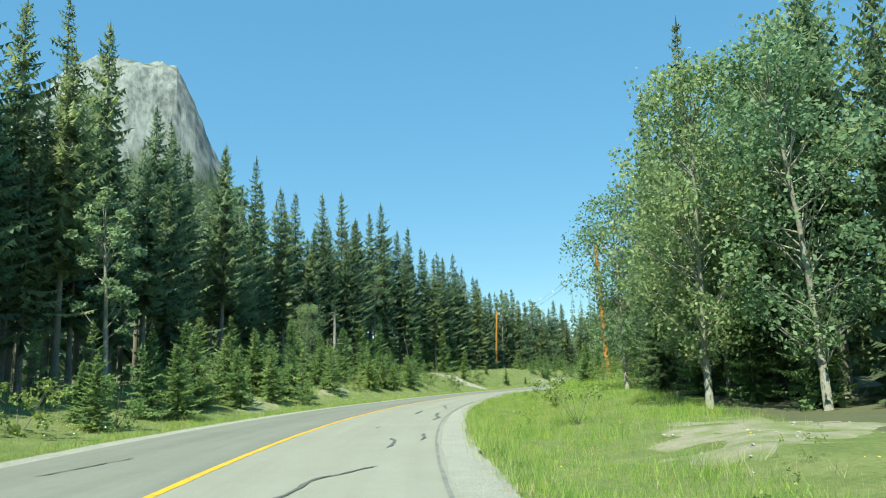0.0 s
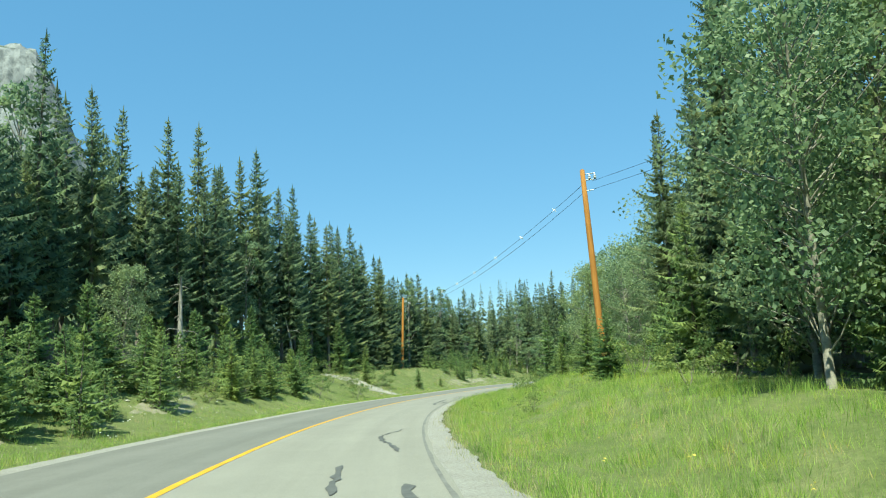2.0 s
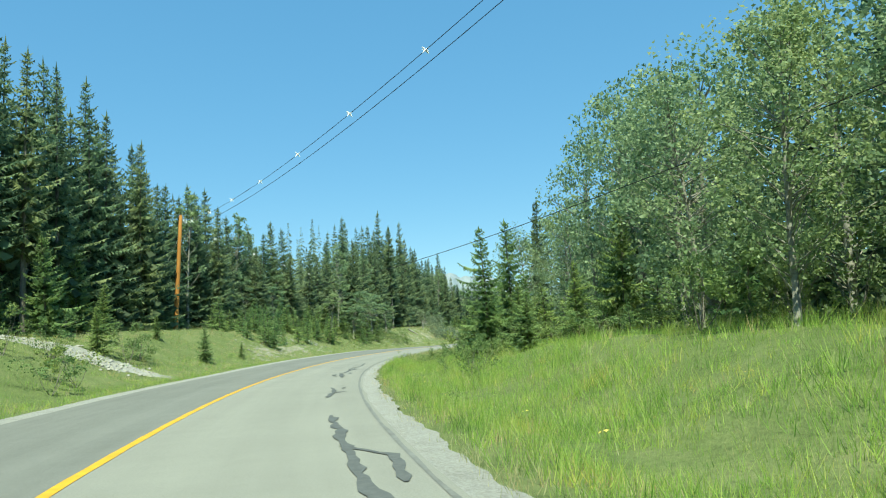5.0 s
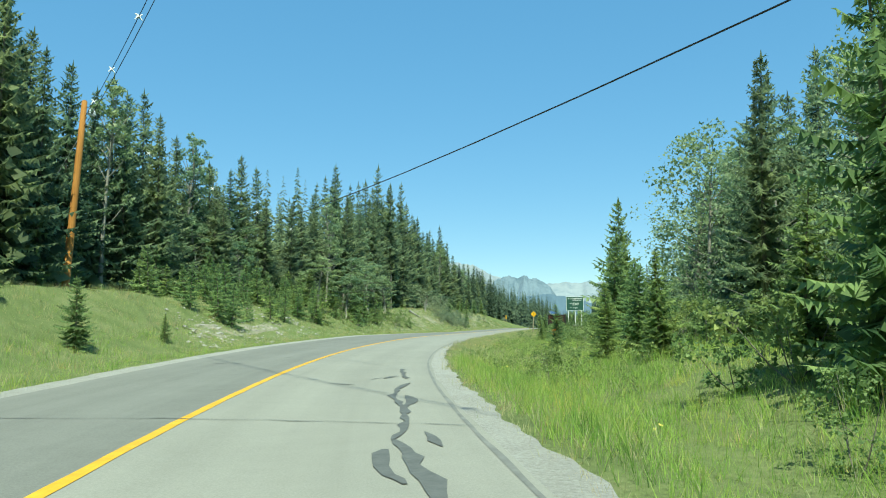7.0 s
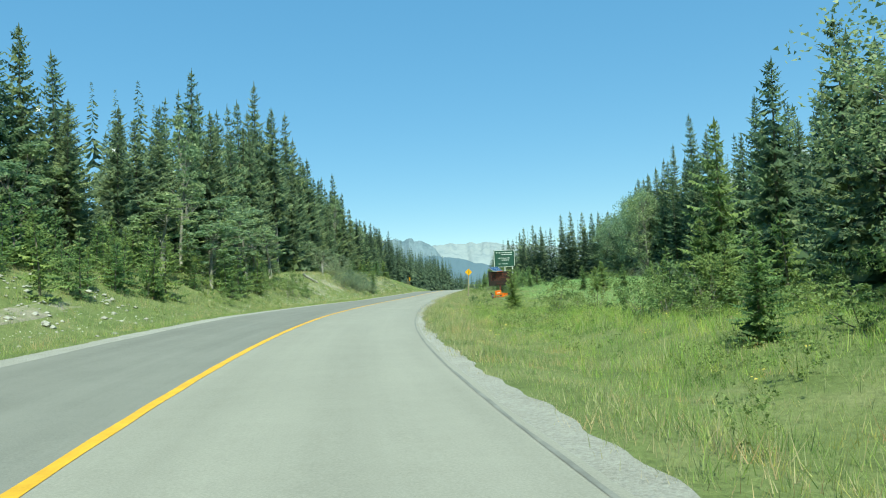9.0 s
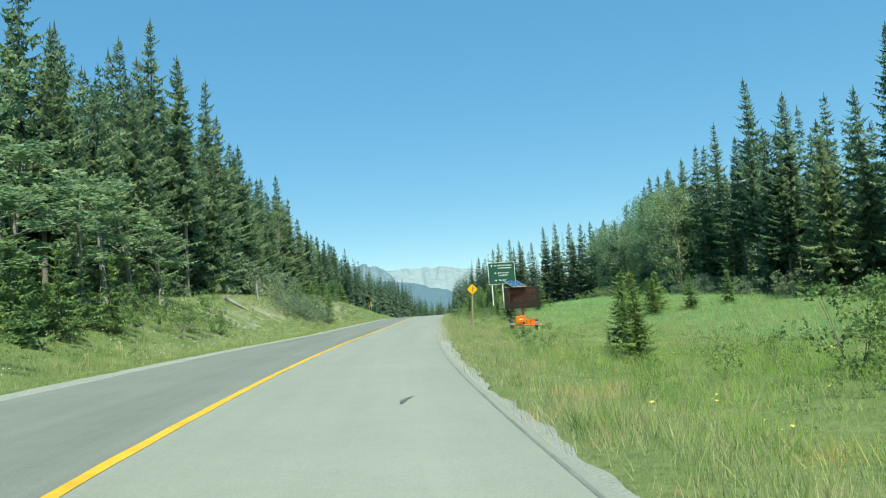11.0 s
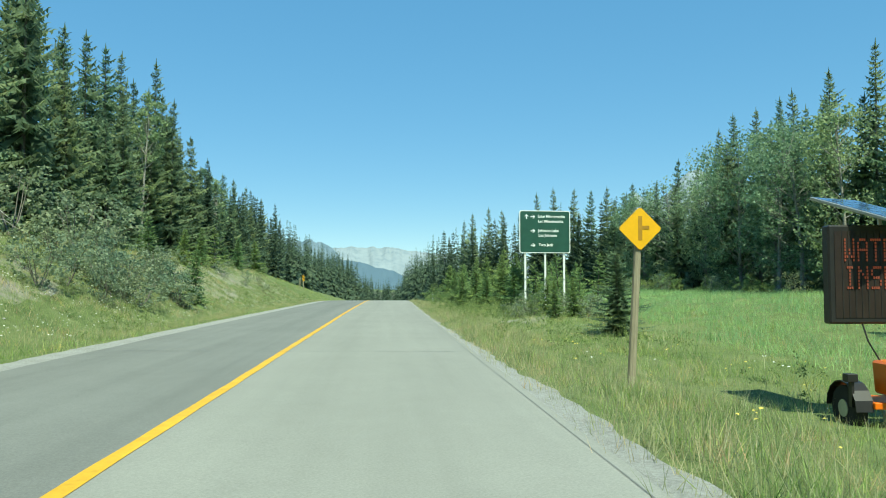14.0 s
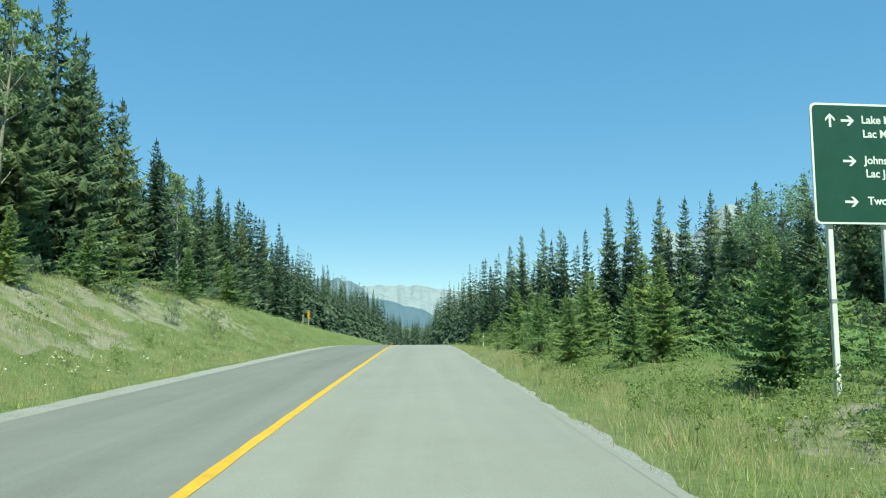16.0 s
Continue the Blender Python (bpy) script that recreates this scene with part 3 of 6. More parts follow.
class Kind:
    """A few built plants of one kind; further ones are copies of them."""

    def __init__(self, builds):
        self.builds, self.used = builds, [False] * len(builds)

    def put(self, k, x, y, z, turn=0.0, size=1.0, tall=None):
        k %= len(self.builds)
        first, m = self.builds[k], pose(x, y, z, 0, 0, turn)
        if not self.used[k]:
            self.used[k] = True
            first.matrix_basis = m @ Matrix.Diagonal((size, size, tall or size, 1))
            return first
        a, _, b = first.scale       # copy_thing() multiplies by the scale of the first one
        return copy_thing(first, m @ Matrix.Diagonal((size / a, size / a, (tall or size) / b, 1)))


G_FOREST = "spruces of the roadside forest"
tall_spruce = Kind([make_tree("spruce_tree", "tall narrow dark green spruce with bare lower trunk", "tree", G_FOREST,
                              *spruce_parts(100 + k, 19.0 + 1.2 * (k % 4), 2.3 + 0.16 * (k % 3), 0.2 + 0.07 * (k % 3), 40, 6, 0.84, (24, 10), 0.84), M_BARK, M_NEEDLE) for k in range(6)])
full_spruce = Kind([make_tree("spruce_tree", "dark green spruce with boughs down to the ground", "tree", G_FOREST,
                              *spruce_parts(200 + k, 13.0 + 1.5 * k, 2.75 + 0.14 * k, 0.05, 36, 7, 0.84, (24, 10), 0.84), M_BARK, M_NEEDLE) for k in range(4)])
young_spruce = Kind([make_tree("young_spruce", "small bright green young spruce on the grassy verge", "tree", "young spruces on the verge",
                               *spruce_parts(300 + k, 3.0 + 0.4 * k, 0.95 + 0.08 * k, 0.03, 15, 6, 0.9, None), M_BARK, M_NEEDLE2) for k in range(5)])
mid_spruce = Kind([make_tree("small_spruce", "middling green spruce with dense drooping boughs", "tree", "spruces standing on the verge",
                             *spruce_parts(350 + k, 6.0 + 0.8 * k, 1.5 + 0.1 * k, 0.03, 28, 8, 1.25, (16, 9), 0.76), M_BARK, M_NEEDLE2) for k in range(3)])
near_spruce = Kind([make_tree("spruce_tree", "large dark green spruce with long hanging boughs", "tree", G_FOREST,
                              *spruce_parts(380 + k, h, 1.35 + 0.085 * h, 0.03 + 0.03 * k, int(22 + 1.35 * h), 8, 2.0, (44, 24, 0.38), 0.55), M_BARK, M_NEEDLE) for k, h in enumerate((7.0, 12.0, 16.0, 20.0))])
poplar = Kind([make_tree("poplar_tree", "broad pale green poplar with glinting leaves", "tree", "poplars by the road",
                         *poplar_parts(400 + k, 12.5 + k, 3.6 + 0.2 * k, 80, 56, 0.12, 0.08), M_BIRCH, M_POPLAR) for k in range(4)])
aspen = Kind([make_tree("aspen_tree", "slender pale green aspen with thin white trunk", "tree", "aspens at the forest edge",
                        *poplar_parts(500 + k, 9.5 + k, 1.5, 40, 48, 0.11, 0.3), M_BIRCH, M_POPLAR) for k in range(3)])
grove_poplar = Kind([make_tree("poplar_tree", "broad pale green poplar with pale leaning trunk", "tree", "poplars by the road",
                               *poplar_parts(450 + k, 11.0 + k, 3.3, 120, 76, 0.095, 0.16, 1, None, True), M_BIRCH, M_POPLAR) for k in range(2)])
shrub = Kind([make_tree("shrub", "low green leafy roadside shrub", "shrub", "roadside shrubs",
                        *poplar_parts(600 + k, 1.5 + 0.3 * k, 1.0 + 0.15 * k, 18, 50, 0.062, 0.02, 4, 0.016), M_BARK, M_SHRUB) for k in range(4)])
willow = Kind([make_tree("willow_bush", "rounded silvery grey green willow bush", "shrub", "willows on the bank",
                         *poplar_parts(700 + k, 2.6 + 0.3 * k, 1.8, 30, 28, 0.105, 0.05, 5, 0.03), M_BARK, M_WILLOW) for k in range(3)])

rng = random.Random(7)


def edge_l(s):
    return float(np.interp(s, LEFT_EDGE_S, LEFT_EDGE_D))


def edge_r(s):
    return float(np.interp(s, RIGHT_EDGE_S, RIGHT_EDGE_D))


def plant(kind, k, s, d, size=1.0, tall=None, sink=0.05):
    x, y, z = at(s, d)
    return kind.put(k, x, y, z - sink, rng.uniform(0, 360), size, tall)


woods = {name: ([], [], [0]) for name in ("far_woods", "distant_woods")}
packs = []
for k in range(6):
    crown_m = Mesh()
    skirts(800 + k, crown_m, 16.0 + 1.3 * k, 2.3 + 0.2 * (k % 3), 0.02, 26, 6)
    packs.append((np.array(crown_m.v), np.array(crown_m.f)))


front_packs = []
for k in range(5):
    _, crown_m = spruce_parts(840 + k, 17.0 + 1.4 * k, 2.5, 0.1, 28, 5, 0.45, (24, 11))
    front_packs.append((np.array(crown_m.v), np.array(crown_m.f)))


bare_packs = []
for k in range(4):
    _, crown_m = spruce_parts(860 + k, 18.0 + 1.3 * k, 2.3, 0.36, 22, 5, 0.4, (18, 10))
    bare_packs.append((np.array(crown_m.v), np.array(crown_m.f)))
far_stems = Mesh()


def height_at(s):
    """Height of the tallest trees along the left forest edge."""
    return float(np.interp(s, (-20, 34, 66, 97, 106, 119, 127, 136, 143, 152, 162, 171, 177, 183, 200, 217, 228, 235, 248, 258, 268, 280, 300, 330, 400, 500, 600),
                           (18, 20, 20.8, 23, 20.5, 18.5, 16, 14, 15.5, 13.3, 14.4, 11.5, 14.3, 18.3, 21, 21, 17.5, 14.5, 17.3, 18.8, 13.2, 12, 15, 16.5, 17.5, 20.5, 21)))


def height_right(s):
    """Height of the tallest trees along the right forest edge."""
    return float(np.interp(s, (110, 150, 190, 218, 232, 260, 285, 310, 324, 340, 380, 430, 500), (15, 16, 18, 20, 17.6, 18, 15.5, 18.5, 17.5, 18.5, 19.5, 21, 22)))


def far_tree(s, d, height, front=False):
    """One tree of the joined forest behind the front rows."""
    x, y = xy(s, d)
    x, y = float(x), float(y)
    bare = front and d < 0 and s < 112
    v, f = rng.choice(bare_packs if bare else front_packs if front else packs)
    a = rng.uniform(0, 6.28)
    size = height / float(v[:, 2].max())
    wide = max(size, 0.6 + 0.35 * size)
    c, s_ = math.cos(a) * wide, math.sin(a) * wide
    w = np.stack([v[:, 0] * c - v[:, 1] * s_ + x, v[:, 0] * s_ + v[:, 1] * c + y, v[:, 2] * size], 1)
    w[:, 2] += gz(x, y) - 0.1
    # trees past s = 262 get the needle colour with shade painted in
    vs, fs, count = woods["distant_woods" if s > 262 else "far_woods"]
    vs.append(w)
    fs.append(f + count[0])
    count[0] += len(v)
    if bare:
        z = gz(x, y) - 0.2
        far_stems.tube([(x, y, z), (x, y, z + height * 0.35), (x, y, z + height * 0.8)], [0.19, 0.15, 0.05], 6, False)


PH = {"young": [3.0, 3.4, 3.8, 4.2, 4.6], "full": [13.0, 14.5, 16.0, 17.5], "tall": [19.0, 20.2, 21.4, 22.6, 19.0, 20.2],
      "poplar": [12.5, 13.5, 14.5, 15.5], "aspen": [9.5, 10.5, 11.5]}


def grown(kind, k, s, d, height, proto, wide=1.0):
    """A spruce of a given height; its width grows less than its height."""
    size = height / proto
    return plant(kind, k, s, d, (0.5 + 0.5 * size) * wide, size)


def edge_spruce(s, d, height, full):
    if full:
        k = min(3, max(0, int((height - 12) / 1.7)))
        return grown(full_spruce, k, s, d, height, PH["full"][k])
    k = rng.randrange(6) if not 74 < s < 106 else rng.choice((1, 2, 4, 5))
    return grown(tall_spruce, k, s, d, height, PH["tall"][k])


# the front rows of the forest on the left bank
for row, (gap, back) in enumerate(((2.2, 0.6), (2.9, 3.2))):
    s = -16.0 + row
    while s < (310 if row == 0 else 270):
        s += gap * rng.uniform(0.6, 1.4)
        d = -(edge_l(s) + back + rng.uniform(-1.1, 1.3))
        h = rng.uniform(0.62, 0.93) * height_at(s)
        if row:
            far_tree(s, d, h, True)
        elif rng.random() < 0.05:
            plant(aspen, rng.randrange(3), s, d, 1.1, 1.2)
        else:
            edge_spruce(s, d, h, rng.random() < (0.25 if s < 108 else 0.8))
# the trees that stand out against the sky along the left edge: place along the road, height
for s, h in ((24, 21), (27.5, 22.5), (31, 21.5), (34, 19.6), (38, 22.2), (42, 22.4), (48, 19.3), (51, 19.4), (60, 19.8), (66, 21.2), (76, 20), (82, 21.2), (86.5, 22.5), (91, 20.2), (94, 21.8), (97, 23.6), (101, 20.2), (104, 21.3),
             (109, 18.4), (114, 18.7), (119, 19.2), (121.5, 16.6), (124.5, 15.5), (127, 16.3), (129, 14.5), (133, 14), (136, 13.5), (139, 15.4), (141.4, 14.9), (143.5, 15.8), (148, 13.5), (151, 13.4),
             (154, 12.8), (159.5, 14.7), (163.5, 14.3), (171, 11.4), (176.5, 13.9), (182, 18.6), (195, 18.7), (200, 22), (205, 17), (209.5, 19.8), (217, 22), (220, 19.4), (227, 17.7), (229.5, 17),
             (234, 13.8), (239, 16), (243, 16.3), (248, 17.4), (252, 16), (257, 19.3), (260, 16.7), (263, 15.5), (268, 13.2), (277, 12.1), (281, 12.2), (290, 14.2), (299, 15.1), (310, 16), (327, 16.5)):
    edge_spruce(s, -(edge_l(s) + 2.0 + rng.uniform(-0.4, 0.4)), h, s > 106)
# the forest behind the right meadow
s = 122.0
while s < 330:
    s += 3.0 * rng.uniform(0.6, 1.4)
    d = edge_r(s) + rng.uniform(-1.2, 2.0)
    h = rng.uniform(0.6, 0.9) * height_right(s)
    if rng.random() < (0.55 if 238 < s < 284 else 0.05):
        k = rng.randrange(4)
        plant(poplar, k, s, d - 1, 0.95, 0.8 * h / PH["poplar"][k] + 0.2)
    elif s > 290:
        far_tree(s, d, h, True)
    else:
        edge_spruce(s, d, h, rng.random() < 0.55)
for s, h in ((194, 19), (199, 15.8), (209, 18), (218, 21.8), (227, 19.2), (231, 17.3), (234.5, 18.3), (240, 17.7), (245, 17.3), (249, 17.6), (253, 17.6), (258, 18.2), (262, 17.5), (272, 16.1),
             (285, 15.3), (289, 14.2), (295, 16.5), (301, 17), (305, 17.8), (310, 18.8), (314, 18.7), (324, 17.2), (328, 18.4), (337, 18.6), (346, 18.2)):
    edge_spruce(s, edge_r(s) + 1.5 + rng.uniform(-0.4, 0.4), h, s > 260 or h < 17.5)

# the depth of the forest on both sides and ahead, joined
for s in np.concatenate([np.arange(-24, 262, 3.8), np.arange(262, 540, 2.6)]):
    near = s < 262
    for k in range(3):
        d = -(edge_l(s) + (5.6 if near else 0.5) + 4.2 * k + rng.uniform(-1.6, 1.6))
        far_tree(s + rng.uniform(-1.6, 1.6), d, rng.uniform(0.72, 1.0) * (height_at(s) if k < 1 or s > 165 else max(height_at(s), 15.5)), k < 1 and s < 350)
for s in np.arange(44, 560, 4.0):
    near = s < 300
    for k in range(4 if 110 < s < 330 else 3):
        d = edge_r(s) + (6.0 if s < 118 else 4.0 if near else 0.5) + 3.9 * k + rng.uniform(-1.7, 1.7)
        far_tree(s + rng.uniform(-2, 2), d, rng.uniform(0.7, 0.95 if s < 340 else 1.0) * height_right(s), k < (2 if s < 118 else 1) and s < 380)
for _ in range(240):
    far_tree(rng.uniform(560, 800), rng.uniform(-120, 90), rng.uniform(14, 19))
for _ in range(90):
    far_tree(rng.uniform(650, 740), rng.uniform(-34, 26), rng.uniform(14, 20))
small_packs = []
for k in range(4):
    crown_m = Mesh()
    skirts(880 + k, crown_m, 16.0 + 1.5 * k, 2.4, 0.03, 11, 5)
    small_packs.append((np.array(crown_m.v), np.array(crown_m.f)))
packs = small_packs
for _ in range(330):
    s = rng.uniform(-30, 330)
    far_tree(s, -(edge_l(s) + rng.uniform(21, 75)), rng.uniform(13, 17))
for _ in range(330):
    s = rng.uniform(-30, 330)
    far_tree(s, edge_r(s) + rng.uniform(19, 70), rng.uniform(12, 15.5))
for name, label, needle in (("far_woods", "dense dark spruce forest behind the road", M_NEEDLE), ("distant_woods", "spruce forest closing the view ahead, darkened by painted shade", M_NEEDLE_SHADE)):
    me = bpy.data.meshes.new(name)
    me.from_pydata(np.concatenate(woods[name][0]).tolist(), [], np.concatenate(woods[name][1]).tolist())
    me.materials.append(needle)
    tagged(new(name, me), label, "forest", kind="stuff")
tagged(part("far_stems", far_stems, M_BARK, smooth=True), "bare grey spruce trunks in the forest shade", "trunks", kind="stuff")


# ---------------------------------------------------------------- mountains
def mountain(name, label, centre, half, material, height, seed, n=70):
    """A rock massif as a relief over a square plan; height(u, v) in metres, u and v from -1 to 1."""
    cx, cy, turn = centre
    us = np.linspace(-1, 1, n)
    m = Mesh()
    noise_scale = 3.1
    for v in us:
        for u in us:
            rough = noise.fractal(Vector((u * noise_scale + seed, v * noise_scale, 0.3)), 0.9, 2.1, 6)
            fold = abs(noise.fractal(Vector((u * 9 + seed, v * 4.0, 1.7)), 0.8, 2.0, 5))
            h = height(u, v)
            z = h * (1 + 0.035 * rough - 0.035 * fold) if h > 0 else h
            x, y = u * half[0], v * half[1]
            c, s_ = math.cos(turn), math.sin(turn)
            m.v.append((cx + x * c - y * s_, cy + x * s_ + y * c, z - 30))
    m.f = [(j * n + i, j * n + i + 1, (j + 1) * n + i + 1, (j + 1) * n + i) for j in range(n - 1) for i in range(n - 1)]
    ob = part(name, m, material, smooth=False)
    return tagged(ob, label, "mountain", kind="structure")


def far(az, dist):
    return dist * math.sin(radians(az)), dist * math.cos(radians(az))


def cliff(u, v):
    """A blunt top that falls steeply to the right and slowly to the left."""
    right = float(np.interp(u, (0.06, 0.14, 0.28, 0.4, 1.0), (1.0, 0.9, 0.66, 0.5, 0.15)))
    left = 1 - 0.5 * smooth_step(0.22, 1.0, np.float64(-u))
    depth = 1 - smooth_step(0.2, 1.0, np.float64(abs(v)))
    return float(640 * right * left * depth) - 20


def ridge(top, a, b):
    return lambda u, v: float(top * (1 - 0.6 * smooth_step(a, b, np.float64(u))) * (1 - smooth_step(0.05, 1.0, np.float64(abs(v))))) * (0.86 + 0.14 * math.sin(u * 9)) - 20


_x, _y = far(-21.0, 1480)
mountain("mountain", "steep pale grey limestone peak above the forest", (_x, _y, radians(21.5)), (430, 420), M_PEAK, cliff, 3.0, 110)


def far_range(name, label, dist, depth, profile, material, seed, rough=0.04, n=220, m_=26):
    """A distant range along an arc: crest elevation in degrees by compass bearing, fluted slopes down to the valley."""
    bearings, crest = zip(*profile)
    m = Mesh()
    for j in range(m_):
        v = -1 + 2.0 * j / (m_ - 1)
        fall = 1 - abs(v) ** 0.85
        for i in range(n):
            az = bearings[0] + (bearings[-1] - bearings[0]) * i / (n - 1)
            top = dist * math.tan(radians(float(np.interp(az, bearings, crest))))
            flute = abs(noise.fractal(Vector((az * 0.7 + seed, v * 1.6, 0.4)), 0.9, 2.1, 3))
            peak = noise.fractal(Vector((az * 1.5 + seed, 3.3, 0.2)), 0.9, 2.2, 3)
            z = top * fall * (1 + rough * peak) - flute * 0.16 * top * fall * (1 - fall) * 4 * 0.6
            rr = dist + depth * v + 0.12 * depth * flute
            m.v.append((90 + rr * math.sin(radians(az)), 160 + rr * math.cos(radians(az)), z - 25 * (1 - fall)))
    m.f = [(j * n + i, j * n + i + 1, (j + 1) * n + i + 1, (j + 1) * n + i) for j in range(m_ - 1) for i in range(n - 1)]
    return tagged(part(name, m, material, smooth=True), label, "mountain", kind="structure")


# the pale and blue of these far mountains is haze painted into their materials
far_range("mountain", "distant limestone range beyond the valley, painted pale for haze", 4300, 900, ((18, 4.6), (22.5, 5.3), (26, 5.1), (28, 4.9), (29.4, 4.3), (31, 3.5), (33, 3.0), (35, 3.2), (37, 3.3), (39.5, 3.05), (41, 2.85), (45, 2.5), (52, 2.2)), M_RANGE, 11.0)
far_range("mountain", "rocky ridge with bright snow patches, painted blue grey for haze", 3700, 420, ((27.5, 2.4), (30.0, 3.3), (31.2, 3.75), (32.5, 3.75), (33.6, 3.35), (34.4, 2.8), (35.4, 1.3), (36.6, 0.2)), M_RIDGE, 23.0, 0.09, 120)
far_range("mountain", "wooded foothill across the valley, painted dark blue for haze", 2900, 420, ((29, 2.0), (34, 2.35), (35.5, 2.15), (37.3, 1.65), (38.6, 1.3), (39.8, 0.7), (41, 0.1)), M_HILL, 31.0, 0.07, 120)
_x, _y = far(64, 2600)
mountain("mountain", "distant rock summit behind the forest, painted pale for haze", (_x, _y, radians(-64)), (420, 420), M_RANGE, ridge(450, -0.9, 0.9), 41.0, 50)


# ---------------------------------------------------------------- chosen trees and shrubs
def plant_at(kind, k, x, y, height, proto, wide=None):
    """A plant of a given height at a place; proto is the height of the built one."""
    size = height / proto
    return kind.put(k, x, y, gz(x, y) - 0.05, rng.uniform(0, 360), wide or size, size)


def young(x, y, h, wide=1.0, hero=False):
    k = rng.randrange(1, 5)
    if h > 4.9 or hero:
        k = rng.randrange(3)
        return plant_at(mid_spruce, k, x, y, h, 6.0 + 0.8 * k, h / (6.0 + 0.8 * k) * (1.35 if h < 4.5 else 1.1))
    return plant_at(young_spruce, k, x, y, h, PH["young"][k], h / PH["young"][k] * wide)


# the poplar grove by the gravel clearing
for k, x, y, h, w in ((0, 9.6, 40.0, 10.4, 0.78), (1, 9.9, 28.6, 13.4, 0.95), (0, 12.4, 33.2, 12.5, 0.95), (1, 12.2, 41.0, 10.5, 0.8), (0, 14.0, 43.0, 14.5, 1.0), (0, 14.6, 30.5, 16.0, 1.1), (1, 12.8, 25.6, 13.5, 1.0), (1, 15.5, 35.5, 15.5, 1.1), (1, 11.4, 33.0, 9.0, 0.8), (0, 18.0, 71.0, 7.2, 0.62), (1, 16.4, 74.0, 7.6, 0.6), (0, 19.5, 80.0, 8.0, 0.7)):
    plant_at(grove_poplar, k, x, y, h, 11.0 + k, w)
# first of each kind, at its built size
for kind, k, s, d in ((young_spruce, 0, 31, -8.5), (young_spruce, 1, 44, -9), (young_spruce, 2, 52, -8), (young_spruce, 3, 66, -11), (young_spruce, 4, 74, -10.5),
                      (shrub, 0, 22, -8), (shrub, 1, 27, -7.5), (shrub, 2, 36, -9), (shrub, 3, 41, -10), (poplar, 0, 41, 16.2), (poplar, 1, 246, 34.5),
                      (poplar, 2, 262, 33.5), (poplar, 3, 274, 33.5), (willow, 0, 221, -12.5), (willow, 1, 226, -13), (willow, 2, 217, -13.5),
                      (aspen, 0, 70, -17.0), (aspen, 1, 88, -15.5), (aspen, 2, 129, -17), (full_spruce, 0, 52, 19), (full_spruce, 1, 60, 17.5),
                      (full_spruce, 2, 75, 17), (full_spruce, 3, 83, 18.5), (mid_spruce, 0, 95, 15.2), (mid_spruce, 1, 124.6, 12.6), (mid_spruce, 2, 144, 16)):
    if not kind.used[k]:
        x, y, z = at(s, d)
        kind.put(k, x, y, z - 0.05, 40 * k)

# right of the road, from the start to the bend
for k, x, y, h, w in ((3, 17.5, 29.0, 15.0, 1.0), (1, 14.2, 40.0, 13.0, 0.95), (2, 13.5, 46.0, 10.0, 0.75), (2, 21.0, 76.0, 9.0, 0.7), (0, 23.5, 79.5, 10.2, 0.8), (3, 24.6, 74.5, 15.5, 1.05), (1, 26.2, 86.5, 12.0, 0.9), (2, 27.4, 92.0, 13.0, 0.85), (3, 22.8, 70.5, 15.0, 1.0),
                      (3, 23.0, 84.5, 11.2, 0.7), (0, 24.2, 89.5, 11.6, 0.65), (2, 25.6, 93.5, 10.4, 0.55), (1, 23.4, 96.5, 6.2, 0.4), (1, 27.8, 98.5, 8.4, 0.55), (2, 33.5, 107.0, 8.5, 0.7), (0, 38.0, 115.0, 11.0, 0.85),
                      (3, 43.0, 121.0, 10.5, 0.8)):
    plant_at(poplar, k, x, y, h, PH["poplar"][k], w)
for k, x, y, h, w in ((0, 12.4, 36.0, 19.0, 1.0), (1, 17.5, 33.0, 20.0, 1.0), (2, 15.0, 28.5, 18.0, 1.0), (3, 20.0, 38.0, 20.0, 1.0), (4, 19.0, 52.0, 19.0, 1.0), (5, 22.0, 58.0, 20.0, 1.0),
                      (0, 20.5, 63.0, 18.5, 1.0), (1, 25.5, 70.0, 19.0, 1.0), (2, 27.5, 77.5, 21.0, 1.0), (4, 29.0, 91.0, 13.5, 0.9), (5, 30.5, 95.5, 13.5, 0.9),
                      (0, 37.0, 105.0, 15.0, 0.9), (1, 43.0, 112.0, 15.0, 0.9), (2, 49.0, 117.0, 15.5, 0.9), (3, 58.0, 124.0, 16.0, 0.9), (0, 24.0, 45.0, 19.0, 1.0), (1, 22.0, 26.0, 18.0, 1.0)):
    plant_at(tall_spruce, k, x, y, h, PH["tall"][k], w * 0.9)
for k, x, y, h, w in ((2, 17.4, 27.6, 17.5, 1.0), (1, 15.6, 25.0, 13.0, 0.95), (2, 18.5, 24.5, 15.0, 1.0), (3, 17.0, 36.0, 16.0, 1.0), (0, 51.0, 127.0, 12.0, 1.0), (1, 55.5, 133.0, 12.5, 1.0), (2, 60.0, 131.0, 14.0, 1.0), (1, 39.0, 112.0, 13.0, 1.0), (2, 46.0, 119.0, 13.5, 1.0), (3, 21.0, 68.5, 14.0, 0.9), 
                      (3, 36.0, 111.0, 9.0, 0.75), (1, 41.5, 117.0, 10.0, 0.8), (2, 47.0, 124.0, 9.5, 0.8), 
                      (3, 53.5, 124.5, 12.0, 0.9), (1, 60.5, 136.5, 10.0, 0.8), (0, 13.8, 31.0, 12.0, 0.9), (2, 66.0, 139.0, 11.0, 0.8)):
    plant_at(full_spruce, k, x, y, h, PH["full"][k], w)
